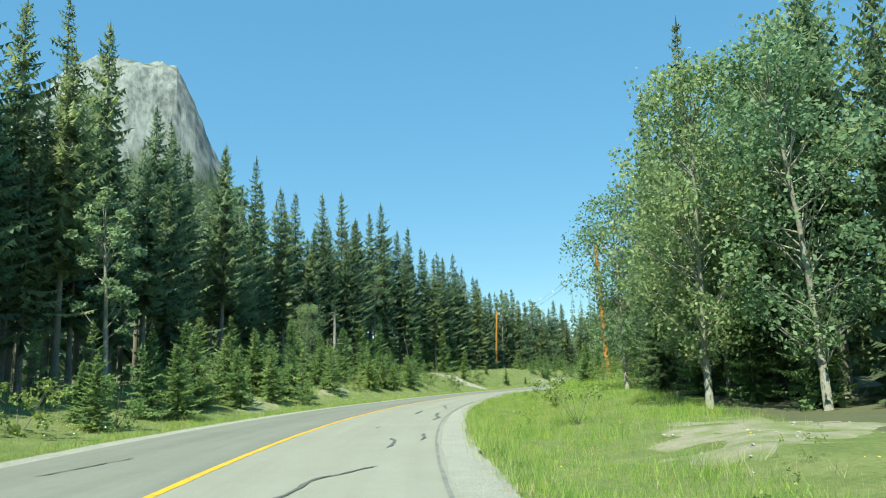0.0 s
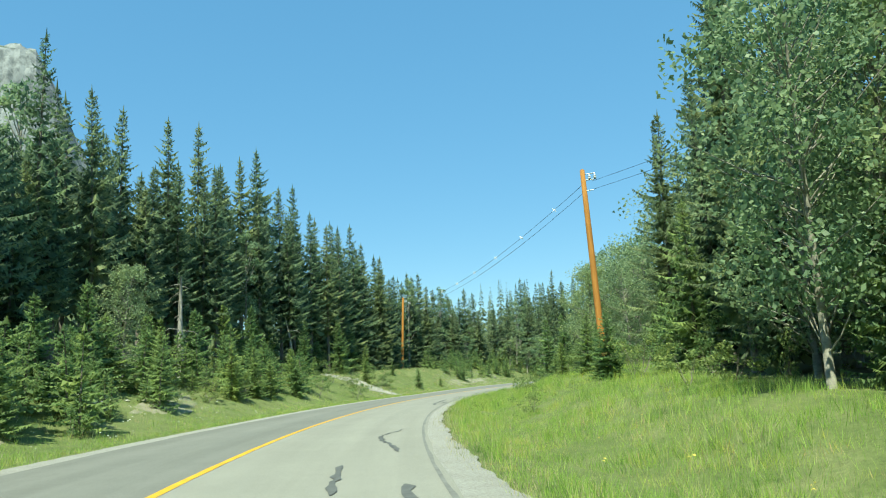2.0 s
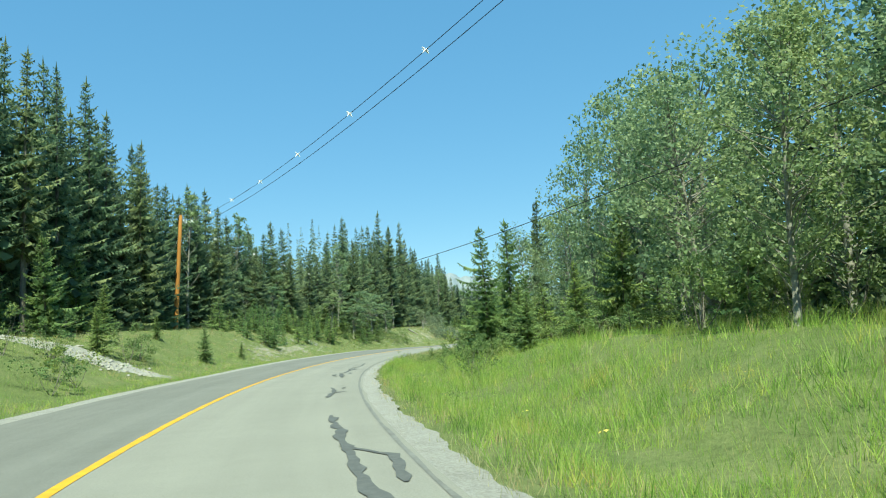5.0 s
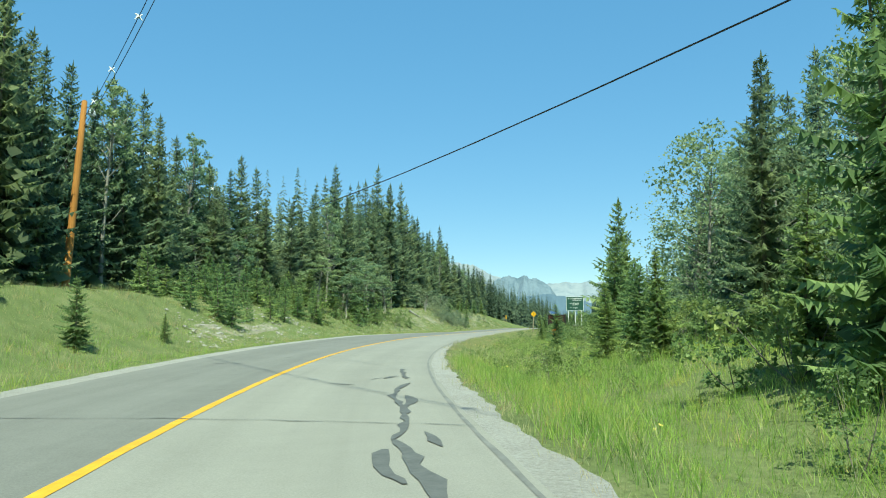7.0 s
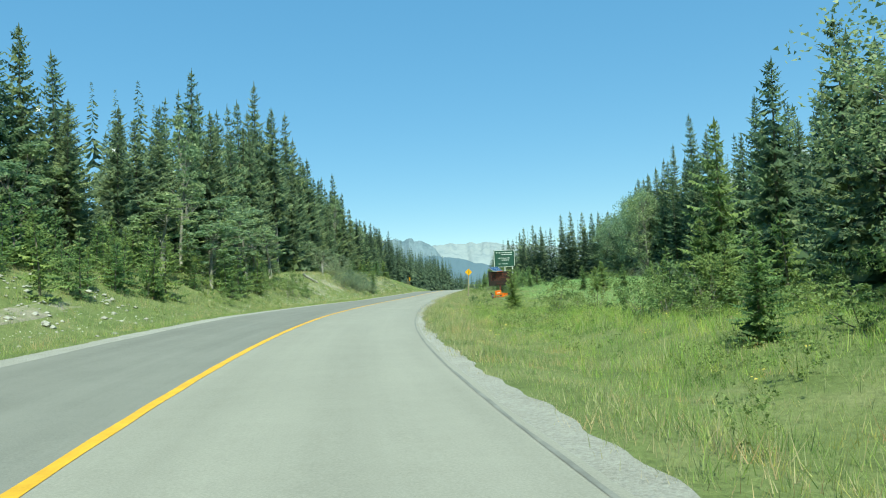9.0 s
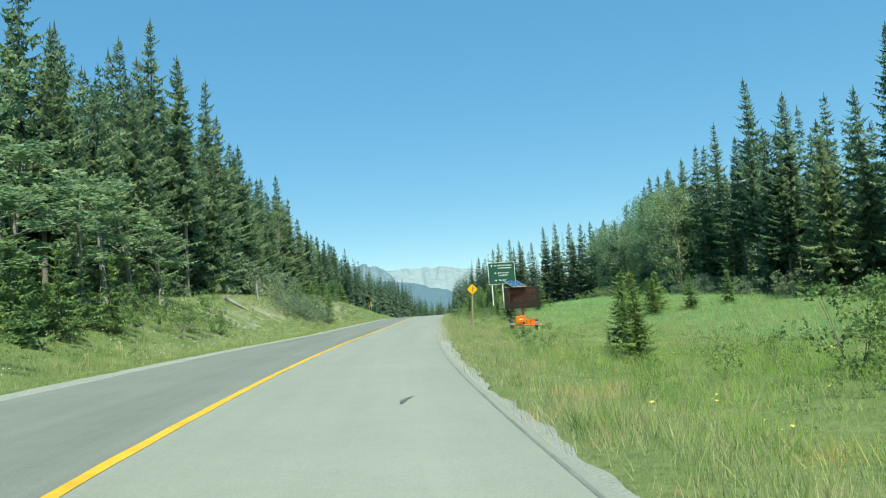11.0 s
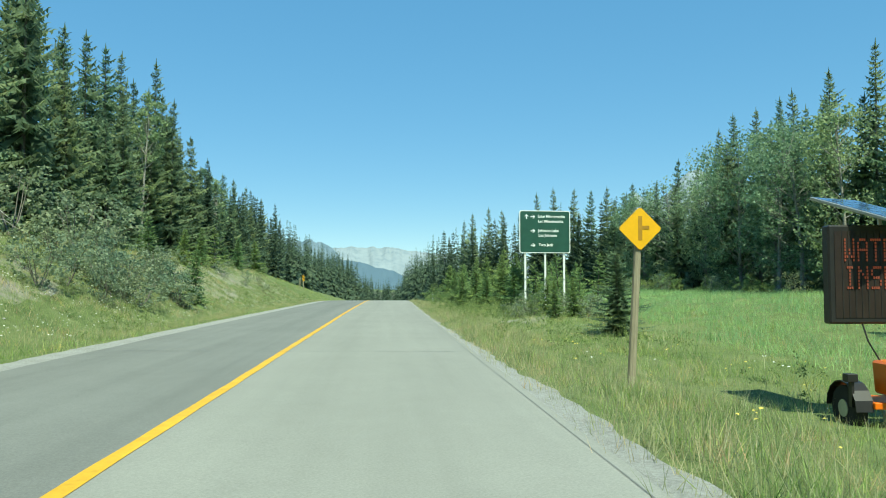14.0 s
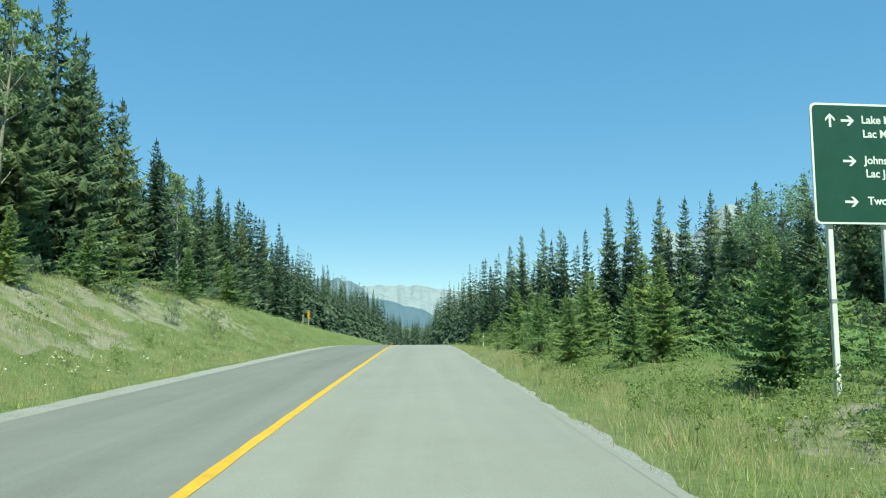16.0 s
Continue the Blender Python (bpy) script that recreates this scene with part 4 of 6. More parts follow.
# large spruces close to the road
for k, x, y, h, w in ((0, 10.9, 38.0, 6.6, 0.95), (1, 14.4, 48.8, 12.5, 1.0), (2, 16.6, 47.0, 15.0, 1.0), (2, 16.8, 57.5, 14.5, 0.95), (2, 18.0, 64.5, 15.0, 1.0), (3, 14.9, 51.6, 21.0, 1.0), (1, 28.8, 103.8, 9.5, 0.85), (1, 17.6, 53.8, 13.0, 1.0)):
    plant_at(near_spruce, k, x, y, h, (7.0, 12.0, 16.0, 20.0)[k], w)
plant_at(near_spruce, 0, 78.6, 183.4, 3.05, 7.0, 0.72)
# small spruces that stand by themselves on the verges
for x, y, h in ((10.6, 55.6, 2.6), (11.0, 39.5, 4.2), (12.4, 30.6, 4.6), (13.2, 26.6, 4.4), (11.6, 34.0, 4.8), (14.8, 37.0, 6.0), (15.5, 60.5, 3.6), (14.6, 55.6, 7.0), (11.2, 60.0, 2.7), (15.0, 59.0, 2.8), (13.0, 63.6, 2.4), (16.3, 63.4, 2.8), (12.6, 68.5, 2.0), (18.5, 60.5, 3.2), (19.4, 93.6, 5.4), (21.2, 94.4, 5.6), (22.5, 97.5, 3.2),
                (26.0, 106.5, 2.6), (28.5, 109.5, 3.0), (30.5, 112.0, 2.4), (41.0, 126.5, 2.6), (43.5, 129.0, 3.4), (47.0, 131.5, 2.8), (52.5, 138.0, 2.4), (85.0, 175.7, 2.8), (85.9, 173.8, 2.5),
                (83.7, 171.5, 3.1), (83.8, 168.4, 2.6), (86.8, 166.9, 2.6), (80.4, 169.5, 2.6), (50.66, 148.7, 2.5), (52.3, 150.5, 2.5), (85.2, 191.9, 1.75), (88.6, 197.2, 2.6), (32.1, 119.7, 2.1), (24.6, 106.3, 2.3), (61.5, 158.6, 0.6), (83.3, 190.0, 1.7), (84.2, 189.6, 1.7), (85.4, 193.3, 1.0), (89.7, 197.9, 3.1), (96.2, 205.0, 3.4), (100.3, 208.8, 4.0), (95.0, 205.5, 2.6), (99.5, 211.0, 3.4),
                (96.5, 209.5, 2.6), (91.0, 192.0, 2.0), (102.0, 216.0, 3.0), (104.5, 214.5, 3.6), (108.0, 221.0, 3.2), (111.0, 226.0, 3.6), (114.0, 222.0, 3.0), (118.0, 231.0, 3.8),
                (9.6, 115.7, 2.3), (3.3, 115.6, 3.0), (2.9, 107.2, 2.4), (-4.4, 92.7, 2.4), (-4.0, 88.5, 3.0), (-6.0, 86.0, 3.4), (-3.6, 84.8, 2.8), (-6.8, 82.5, 3.6), (-8.2, 79.5, 3.2), (-5.2, 80.0, 2.6),
                (-10.8, 68.5, 4.0), (-9.6, 65.0, 3.4), (-12.4, 66.0, 3.6), (-13.0, 58.0, 4.0), (-11.0, 56.5, 3.2), (-12.7, 52.0, 3.8), (-11.0, 49.0, 3.2), (-13.0, 45.5, 3.6), (-11.2, 42.0, 3.0), (-12.5, 38.5, 3.4),
                (-11.4, 33.0, 3.0), (-12.6, 26.6, 2.0), (-7.2, 74.5, 3.2), (-6.1, 78.0, 3.1), (-4.2, 91.6, 2.6), (-12.6, 51.4, 4.2), (-12.3, 62.8, 5.0), (10.5, 56.4, 2.0), (18.2, 88.2, 2.2), (19.4, 90.6, 2.6), (20.2, 87.6, 3.0), (23.3, 102.6, 2.6), (29.6, 112.1, 4.3), (-15.0, 54.0, 4.4), (-16.5, 59.6, 4.6), (-15.5, 48.0, 4.0), (-14.0, 41.0, 3.8), (-11.6, 25.5, 2.4), (-13.5, 35.0, 3.2), (6.8, 118.8, 1.6), (13.2, 122.6, 1.2),
                (74.5, 215.0, 2.6), (78.5, 219.0, 2.4), (83.0, 226.0, 2.8), (92.0, 237.0, 3.0), (99.0, 246.0, 3.4)):
    young(x, y, h * 1.1, hero=True)
plant_at(grove_poplar, 1, -12.6, 69.8, 7.0, 12.0, 0.5)
plant_at(aspen, 1, -19.0, 72.0, 19.0, PH["aspen"][1], 1.5)
plant_at(aspen, 2, -14.6, 33.0, 9.5, PH["aspen"][2], 1.0)
plant_at(aspen, 1, 35.0, 167.5, 9.5, PH["aspen"][1], 1.1)
for k, s, d, h in ((0, 146, -20.0, 8.0), (1, 149, -17.5, 7.0), (2, 152, -18.5, 8.5), (0, 155, -16.5, 6.0), (1, 158, -18, 7.5), (2, 143, -16.5, 5.0), (1, 161, -17, 6.5)):
    x, y, z = at(s, d)
    plant_at(aspen, k, x, y, h, PH["aspen"][k], 1.1)

x, y, z = at(225.3, -7.9)
young(x, y, 3.1, hero=True)
for k, s, d, h, w in ((0, 167, -10.3, 4.6, 1.2), (1, 171, -11.5, 6.2, 1.4), (2, 175, -10.8, 5.6, 1.3), (0, 179, -11.6, 6.8, 1.5), (1, 183, -12.0, 6.4, 1.4), (2, 187, -11.8, 5.0, 1.2), (2, 163, -12.0, 5.5, 1.3)):
    x, y, z = at(s, d)
    plant_at(aspen, k, x, y, h, PH["aspen"][k], w)

# half-grown spruces along the foot of the left forest
for s in np.arange(76, 116, 2.9):
    x, y, z = at(s, -rng.uniform(14.2, 17.5))
    young(x, y, rng.uniform(4.4, 6.6), hero=True)

small_spots = []
# thickets of saplings and shrubs, by stretch of the verge
for s0, s1, d0, d1, n, what in ((236, 282, 28, 33, 26, "shrub"), (244, 270, 29, 33, 9, "willow"), (221, 242, 5.4, 10.5, 60, "small"), (232, 272, -14, -5.6, 90, "small"), (8, 62, -14, -7.5, 22, "mixed"), (62, 100, -14, -9, 16, "mixed"), (71, 93, -15, -9.8, 24, "young"), (134, 174, -16.5, -8.8, 112, "young"), (118, 150, 11.5, 18, 30, "shrub"), (118, 150, 7, 12, 40, "small"), (104, 122, 5.6, 9.5, 60, "small"), (140, 168, 7, 15, 60, "small"), (216, 232, 7.5, 13, 40, "small"), (217, 226, 8.6, 12, 9, "low_willow"), (116, 150, 13.5, 19, 12, "young"), (228, 246, 9, 18, 30, "young"), (196, 240, 6.4, 10, 26, "small"), (20, 70, -13.5, -9, 20, "young"), (118, 134, -20, -15, 12, "young"), (150, 190, -16, -9, 26, "shrub"), (130, 250, -14, -6.5, 80, "small"), (200, 262, -12.5, -5.6, 70, "small"), (160, 215, -12, -5.4, 70, "small"), (205, 245, 5.4, 9, 30, "small"), (162, 192, -11, -7.8, 22, "shrub"), (60, 112, -12, -7, 14, "shrub"), (-4, 240, 5.8, 11, 34, "small"), (125, 178, 6.5, 17, 70, "small"), (238, 268, -14, -8, 9, "low_willow"),
                                (211, 229, -13, -8.2, 12, "willow"), (216, 290, -22, -12, 16, "young"), (62, 75, 13, 16, 7, "shrub"), (78, 112, 11, 15.5, 26, "shrub"), (84, 118, 12, 17, 16, "young"), (106, 124, 10, 17, 16, "shrub"),
                                (128, 146, 13, 20, 10, "shrub"), (146, 160, 14, 30, 5, "shrub"), (212, 227, -11, -7.6, 12, "willow"), (40, 60, 12, 15, 5, "shrub"), (200, 236, 31, 34, 26, "willow"), (176, 200, 31, 34, 14, "shrub"), (206, 222, 8, 12, 14, "small"),
                                (236, 300, 7, 16, 40, "young"), (236, 290, 6.5, 12, 14, "shrub"), (34, 58, 15, 18, 10, "shrub"), (150, 240, -19, -14.5, 24, "young")):
    for _ in range(n):
        s, d = rng.uniform(s0, s1), rng.uniform(d0, d1)
        x, y, z = at(s, d)
        if math.hypot(x - 66.5, y - 169.6) < 4.8 or math.hypot((x - 2.1) / 4.5, (y - 105.0) / 2.5) < 1 or ((x - 7.8) / 4.6) ** 2 + ((y - 18) / 5.2) ** 2 < 1:
            continue
        pick = what if what != "mixed" else rng.choice(("young", "shrub", "shrub"))
        if pick == "small":
            k, sz = rng.randrange(4), rng.uniform(0.22, 0.5)
            small_spots.append((k, x, y, z - 0.03, rng.uniform(0, 6.28), sz))
        elif pick == "young":
            young(x, y, rng.uniform(1.3, 3.6), rng.uniform(1.0, 1.35))
        else:
            kd = shrub if pick == "shrub" else willow
            k = rng.randrange(len(kd.builds))
            low = {"low_willow": 0.45, "willow": 0.75}.get(pick, 1.0)
            kd.put(k, x, y, z - 0.05, rng.uniform(0, 360), low * rng.uniform(0.45, 0.95), low * rng.uniform(0.45, 0.95))
for x, y, sz in ((4.6, 26.5, 0.75), (6.5, 53.2, 0.5), (21.1, 104.4, 0.6), (19.6, 95.5, 0.9), (52.8, 155.4, 0.5), (46.4, 140.2, 0.7), (47.6, 141.2, 0.8), (49.0, 141.0, 0.75), (51.5, 142.2, 0.9), (45.0, 138.8, 0.6), (50.4, 144.4, 0.35), (53.0, 147.2, 0.3), (53.4, 154.8, 0.4), (16.4, 92.3, 0.45), (26.0, 99.0, 0.6), (16.9, 89.7, 0.65), (17.9, 90.6, 0.7), (18.6, 89.2, 0.75), (13.8, 84.8, 0.55), (15.4, 87.0, 0.5), (5.1, 108.9, 0.65), (19.5, 96.6, 0.7), (28.2, 112.6, 0.6), (23.2, 107.8, 0.4), (25.0, 110.6, 0.4), (85.0, 192.7, 0.45), (86.2, 194.2, 0.45), (84.6, 194.0, 0.3), (83.2, 195.0, 0.28), (88.0, 195.6, 0.4)):
    shrub.put(rng.randrange(4), x, y, gz(x, y) - 0.05, rng.uniform(0, 360), sz, sz)


# small leafy plants of the verges, past counting: joined
plants = Mesh()
kinds = []
for k in range(4):
    stem, crown = poplar_parts(650 + k, 1.3 + 0.3 * k, 0.8 + 0.12 * k, 9, 20, 0.055, 0.02, 2, 0.012)
    stem.add(crown.v, crown.f)
    kinds.append(stem)
for k, x, y, z, a, sz in small_spots:
    c, s_ = math.cos(a) * sz, math.sin(a) * sz
    plants.add([(x + px * c - py * s_, y + px * s_ + py * c, z + pz * sz) for px, py, pz in kinds[k].v], kinds[k].f)
tagged(part("verge_plants", plants, M_SHRUB), "small leafy green plants in the roadside grass", "plants", kind="stuff")

# ---------------------------------------------------------------- dead trees, fallen log, stones
def dead_tree(name, label, foot, top, r, limbs, seed, bark=M_DEAD):
    rnd = random.Random(seed)
    t = thing(name, label, "dead tree")
    foot, top = Vector(foot), Vector(top)
    m = Mesh()
    mid = foot.lerp(top, 0.5) + Vector((rnd.uniform(-0.1, 0.1), rnd.uniform(-0.1, 0.1), 0))
    m.tube([foot, foot.lerp(mid, 0.5), mid, mid.lerp(top, 0.5), top], [r * 1.25, r, r * 0.85, r * 0.65, r * 0.35], 8)
    part("trunk", m, bark, t, smooth=True)
    for _ in range(limbs):
        u = rnd.uniform(0.3, 0.97)
        a, ln = rnd.uniform(0, 6.28), rnd.uniform(0.5, 1.5)
        p = foot.lerp(top, u)
        q = p + Vector((math.cos(a), math.sin(a), rnd.uniform(-0.5, 0.2))) * ln * 0.6
        e = q + Vector((math.cos(a), math.sin(a), -0.7)) * ln * 0.4
        b = Mesh()
        b.tube([p, q, e], [0.03, 0.02, 0.006], 4)
        part("branch", b, bark, t)


def on(x, y, up=0.0):
    return (x, y, gz(x, y) + up)


dead_tree("dead_tree", "bare grey dead trunk at the forest edge", on(-11.0, 78.5, -0.2), (-11.05, 78.55, 9.4), 0.2, 16, 1)
dead_tree("dead_tree", "leaning pale dead trunk at the forest edge", on(-4.3, 101.6, -0.2), (-5.2, 101.9, 8.4), 0.09, 4, 2)
dead_tree("dead_tree", "forked white dead birch beside the pole", on(6.4, 137.0, -0.2), (6.9, 137.2, 13.2), 0.11, 9, 3, M_BIRCH)
dead_tree("dead_tree", "short broken grey stump with bare twigs", on(62.2, 199.6, -0.2), (62.2, 199.7, 5.0), 0.12, 8, 4)
dead_tree("dead_tree", "leaning grey dead stem at the forest edge", on(58.6, 200.0, -0.2), (59.6, 200.6, 8.0), 0.07, 7, 5)
dead_tree("dead_tree", "slender pale dead stem among saplings", on(-10.6, 92.5, -0.2), (-10.4, 92.6, 8.0), 0.06, 6, 6)
dead_tree("dead_tree", "slender pale dead stem among saplings", on(13.2, 148.0, -0.2), (13.3, 148.0, 6.4), 0.06, 6, 7)
log = thing("fallen_log", "weathered grey fallen log lying on the bank", "log")
m = Mesh()
a, b = Vector(on(55.3, 190.6, 0.3)), Vector(on(57.0, 190.25, 0.08))
m.tube([a, a.lerp(b, 0.3), a.lerp(b, 0.7), b], [0.15, 0.14, 0.12, 0.08], 9)
part("stem", m, M_DEAD, log, smooth=True)
for u, h in ((0.1, 1.3), (0.35, 0.9), (0.6, 0.7)):
    m = Mesh()
    p = a.lerp(b, u)
    m.tube([p, p + Vector((0.2, 0.1, h * 0.6)), p + Vector((0.5, 0.2, h * 0.75))], [0.03, 0.02, 0.006], 4)
    part("branch", m, M_DEAD, log)


def stones(name, label, spots, seed, lo=0.06, hi=0.28):
    rnd = random.Random(seed)
    m = Mesh()
    for x0, y0, rx, ry, n in spots:
        for _ in range(n):
            x, y = rnd.gauss(x0, rx), rnd.gauss(y0, ry)
            r = rnd.uniform(lo, hi) * rnd.uniform(0.5, 1)
            z = gz(x, y) + r * 0.15
            vs = []
            for dx, dy, dz in ((1, 0, 0), (-1, 0, 0), (0, 1, 0), (0, -1, 0), (0, 0, 0.7), (0, 0, -0.7), (0.7, 0.7, 0.3), (-0.7, 0.6, 0.3), (0.6, -0.7, 0.25), (-0.7, -0.6, 0.35)):
                k = r * rnd.uniform(0.75, 1.2)
                vs.append((x + dx * k, y + dy * k, z + dz * k))
            m.add(vs, [(4, 6, 7), (4, 7, 9), (4, 9, 8), (4, 8, 6), (6, 0, 2), (6, 2, 7), (7, 2, 1), (7, 1, 9), (9, 1, 3), (9, 3, 8), (8, 3, 0), (8, 0, 6)])
    tagged(part(name, m, M_STONE), label, "stones", kind="stuff")


stones("scree", "patch of broken pale limestone on the bank", [(-0.6, 105.4, 0.8, 0.8, 110), (1.5, 105.0, 0.9, 0.8, 150), (3.4, 105.2, 0.8, 0.8, 150), (4.9, 105.8, 0.6, 0.8, 90), (-12.5, 61.0, 1.0, 1.5, 60), (15.3, 127.0, 0.7, 1.8, 50), (16.7, 130.4, 0.7, 2.0, 60), (19.1, 134.9, 0.8, 2.2, 60), (22.1, 140.4, 0.8, 2.4, 60), (25.3, 145.6, 0.8, 2.4, 50)], 5, 0.05, 0.2)
stones("scree", "scattered pale stones in roadside grass", [(87.0, 194.5, 1.5, 1.5, 40), (84.0, 192.5, 1.5, 1.8, 40), (7.4, 18.4, 1.7, 2.8, 50)], 6, 0.02, 0.09)


def sheet(name, label, cx, cy, rx, ry, turn, lift, material, seed, rings=7, n=40):
    """An irregular flat patch that lies on the ground."""
    m = Mesh()
    c, s_ = math.cos(radians(turn)), math.sin(radians(turn))
    pts = [(cx, cy)]
    for k in range(1, rings + 1):
        for i in range(n):
            a = 6.283 * i / n
            w = k / rings * (1 + 0.16 * math.sin(3 * a + seed) + 0.1 * math.sin(7 * a + 2 * seed) + 0.1 * math.sin(13 * a + seed) + 0.06 * math.sin(21 * a))
            px, py = rx * w * math.cos(a), ry * w * math.sin(a)
            pts.append((cx + px * c - py * s_, cy + px * s_ + py * c))
    zs = ground_z(np.array([p[0] for p in pts]), np.array([p[1] for p in pts]))
    for i, (p, z) in enumerate(zip(pts, zs)):
        ring = (i - 1) // n + 1 if i else 0
        m.v.append((p[0], p[1], z + (lift if ring < rings else -0.04)))
    m.f = [(0, 1 + i, 1 + (i + 1) % n) for i in range(n)]
    m.f += [(1 + k * n + i, 1 + (k + 1) * n + i, 1 + (k + 1) * n + (i + 1) % n, 1 + k * n + (i + 1) % n) for k in range(rings - 1) for i in range(n)]
    tagged(part(name, m, material, smooth=True), label, "ground", kind="structure")


sheet("gravel_clearing", "pale bare gravel clearing beside the road", 7.4, 18.6, 2.5, 5.2, -24, 0.015, M_SOIL, 1.0, 9, 90)
sheet("gravel_bank", "bare pale gravel on the grassy bank", 2.3, 105.3, 4.2, 1.7, 8, 0.06, M_GRAVEL, 2.0)
sheet("gravel_bank", "bare pale gravel on the grassy bank", -12.3, 60.5, 1.2, 2.8, 5, 0.05, M_GRAVEL, 3.0)
sheet("gravel_bank", "bare pale gravel on the grassy bank", 18.9, 134.4, 0.8, 9.5, -29, 0.04, M_SOIL, 4.0)
sheet("bare_soil", "thin stony soil among low plants", 84.2, 193.0, 1.6, 4.6, -40, 0.02, M_SOIL, 6.0)
sheet("bare_soil", "pale bare soil between saplings on the bank", -11.2, 46.0, 1.2, 6.5, 8, 0.03, M_SOIL, 7.0)
sheet("bare_soil", "pale bare soil between saplings on the bank", -9.3, 66.0, 1.1, 5.5, 0, 0.03, M_SOIL, 8.0)
for s0, d0, rx, ry, seed in ((196, -10.0, 1.6, 6.0, 9.0), (208, -10.5, 2.0, 5.0, 10.0), (236, -10.0, 2.4, 5.5, 11.0), (247, -11.5, 2.4, 6.0, 12.0), (259, -10.5, 2.2, 5.0, 13.0)):
    x, y = xy(s0, d0)
    sheet("bare_soil", "thin dry soil showing through the bank grass", float(x), float(y), rx, ry, -39, 0.02, M_SOIL, seed)


# ---------------------------------------------------------------- sealed cracks in the asphalt
def crack(pts, width, seed):
    """A strip of sealant along a ragged line on the road."""
    rnd = random.Random(seed)
    m = Mesh()
    fine = []
    for (x0, y0), (x1, y1) in zip(pts, pts[1:]):
        n = max(2, int(math.hypot(x1 - x0, y1 - y0) / 0.3))
        fine += [(x0 + (x1 - x0) * i / n + rnd.uniform(-0.04, 0.04), y0 + (y1 - y0) * i / n + rnd.uniform(-0.04, 0.04)) for i in range(n)]
    fine.append(pts[-1])
    for i, (x, y) in enumerate(fine):
        x2, y2 = fine[min(i + 1, len(fine) - 1)]
        x1, y1 = fine[max(i - 1, 0)]
        l = math.hypot(x2 - x1, y2 - y1) or 1
        w = width * 0.62 * rnd.uniform(0.4, 1.4) * (0.3 if i in (0, len(fine) - 1) else 1)
        s, d = sd(x, y)
        z = float(road_z(s[0]) - np.interp(s[0], BANK_S, BANK) * (d[0] - 2.5)) + 0.012
        m.v += [(x - (y2 - y1) / l * w / 2, y + (x2 - x1) / l * w / 2, z), (x + (y2 - y1) / l * w / 2, y - (x2 - x1) / l * w / 2, z)]
    m.f = [(2 * i, 2 * i + 1, 2 * i + 3, 2 * i + 2) for i in range(len(fine) - 1)]
    part("sealed_crack", m, M_TAR, road)


CRACKS = (
    # thin cracks right across
    (0.05, [(6.9, 100.5), (10.7, 98.6), (12.6, 97.3), (14.3, 96.0)]), (0.05, [(-4.3, 63.4), (0.4, 59.3)]), (0.05, [(1.1, 58.5), (2.9, 56.8)]), (0.05, [(61.5, 185.7), (64.0, 183.0), (67.4, 179.8)]),
    # the long ragged seam through the bend
    (0.2, [(18.1, 107.7), (17.5, 106.2), (16.7, 104.2)]), (0.08, [(15.8, 104.2), (16.3, 104.7), (16.9, 105.2)]), (0.22, [(16.2, 102.9), (15.2, 101.3), (14.6, 100.0), (14.2, 98.6), (13.8, 97.6), (13.2, 96.3), (12.7, 95.5)]),
    (0.26, [(15.0, 100.3), (14.7, 99.3), (14.2, 98.5)]), (0.3, [(12.7, 95.5), (12.4, 94.3), (12.0, 92.9), (11.7, 91.9)]), (0.3, [(12.4, 94.9), (12.1, 94.4), (11.9, 93.6), (11.85, 93.2)]), (0.24, [(13.3, 95.9), (13.0, 94.8)]),
    (0.14, [(16.9, 105.0), (16.2, 104.4)]), (0.2, [(14.5, 103.5), (14.95, 103.0)]),
    # its nearer piece
    (0.22, [(9.4, 85.7), (9.0, 84.1), (8.6, 83.0), (8.1, 81.7)]), (0.26, [(9.7, 85.4), (9.55, 85.0)]), (0.18, [(8.85, 83.3), (9.0, 83.5), (9.25, 83.5)]),
    # patches before the bend
    (0.16, [(-2.4, 9.3), (-2.1, 10.3), (-2.0, 11.9), (-1.2, 13.6)]), (0.16, [(-1.35, 20.2), (-1.25, 18.6), (-1.3, 17.4)]), (0.16, [(-0.6, 21.8), (-0.55, 20.6), (-0.6, 19.4)]), (0.1, [(-6.7, 12.7), (-6.3, 15.7)]), (0.1, [(-2.2, 24.6), (-2.1, 25.4)]),
    (0.24, [(-0.45, 29.2), (-0.2, 30.9), (-0.35, 32.8), (-0.25, 35.4)]), (0.2, [(-1.3, 34.8), (-1.05, 38.3)]), (0.16, [(0.15, 45.5), (0.0, 43.5), (0.12, 41.7), (0.1, 40.3)]), (0.1, [(0.2, 45.4), (0.6, 46.4), (0.95, 47.6)]),
    (0.26, [(4.6, 67.2), (5.0, 69.8), (5.9, 73.4), (6.8, 77.0)]), (0.2, [(5.4, 69.6), (5.9, 71.4), (5.6, 72.6)]), (0.14, [(13.5, 111.9), (13.9, 111.7)]), (0.12, [(16.4, 114.4), (16.8, 114.9)]), (0.12, [(38.4, 143.8), (39.1, 144.4)]))
for k, (w, pts) in enumerate(CRACKS):
    crack(pts, w, 40 + k)


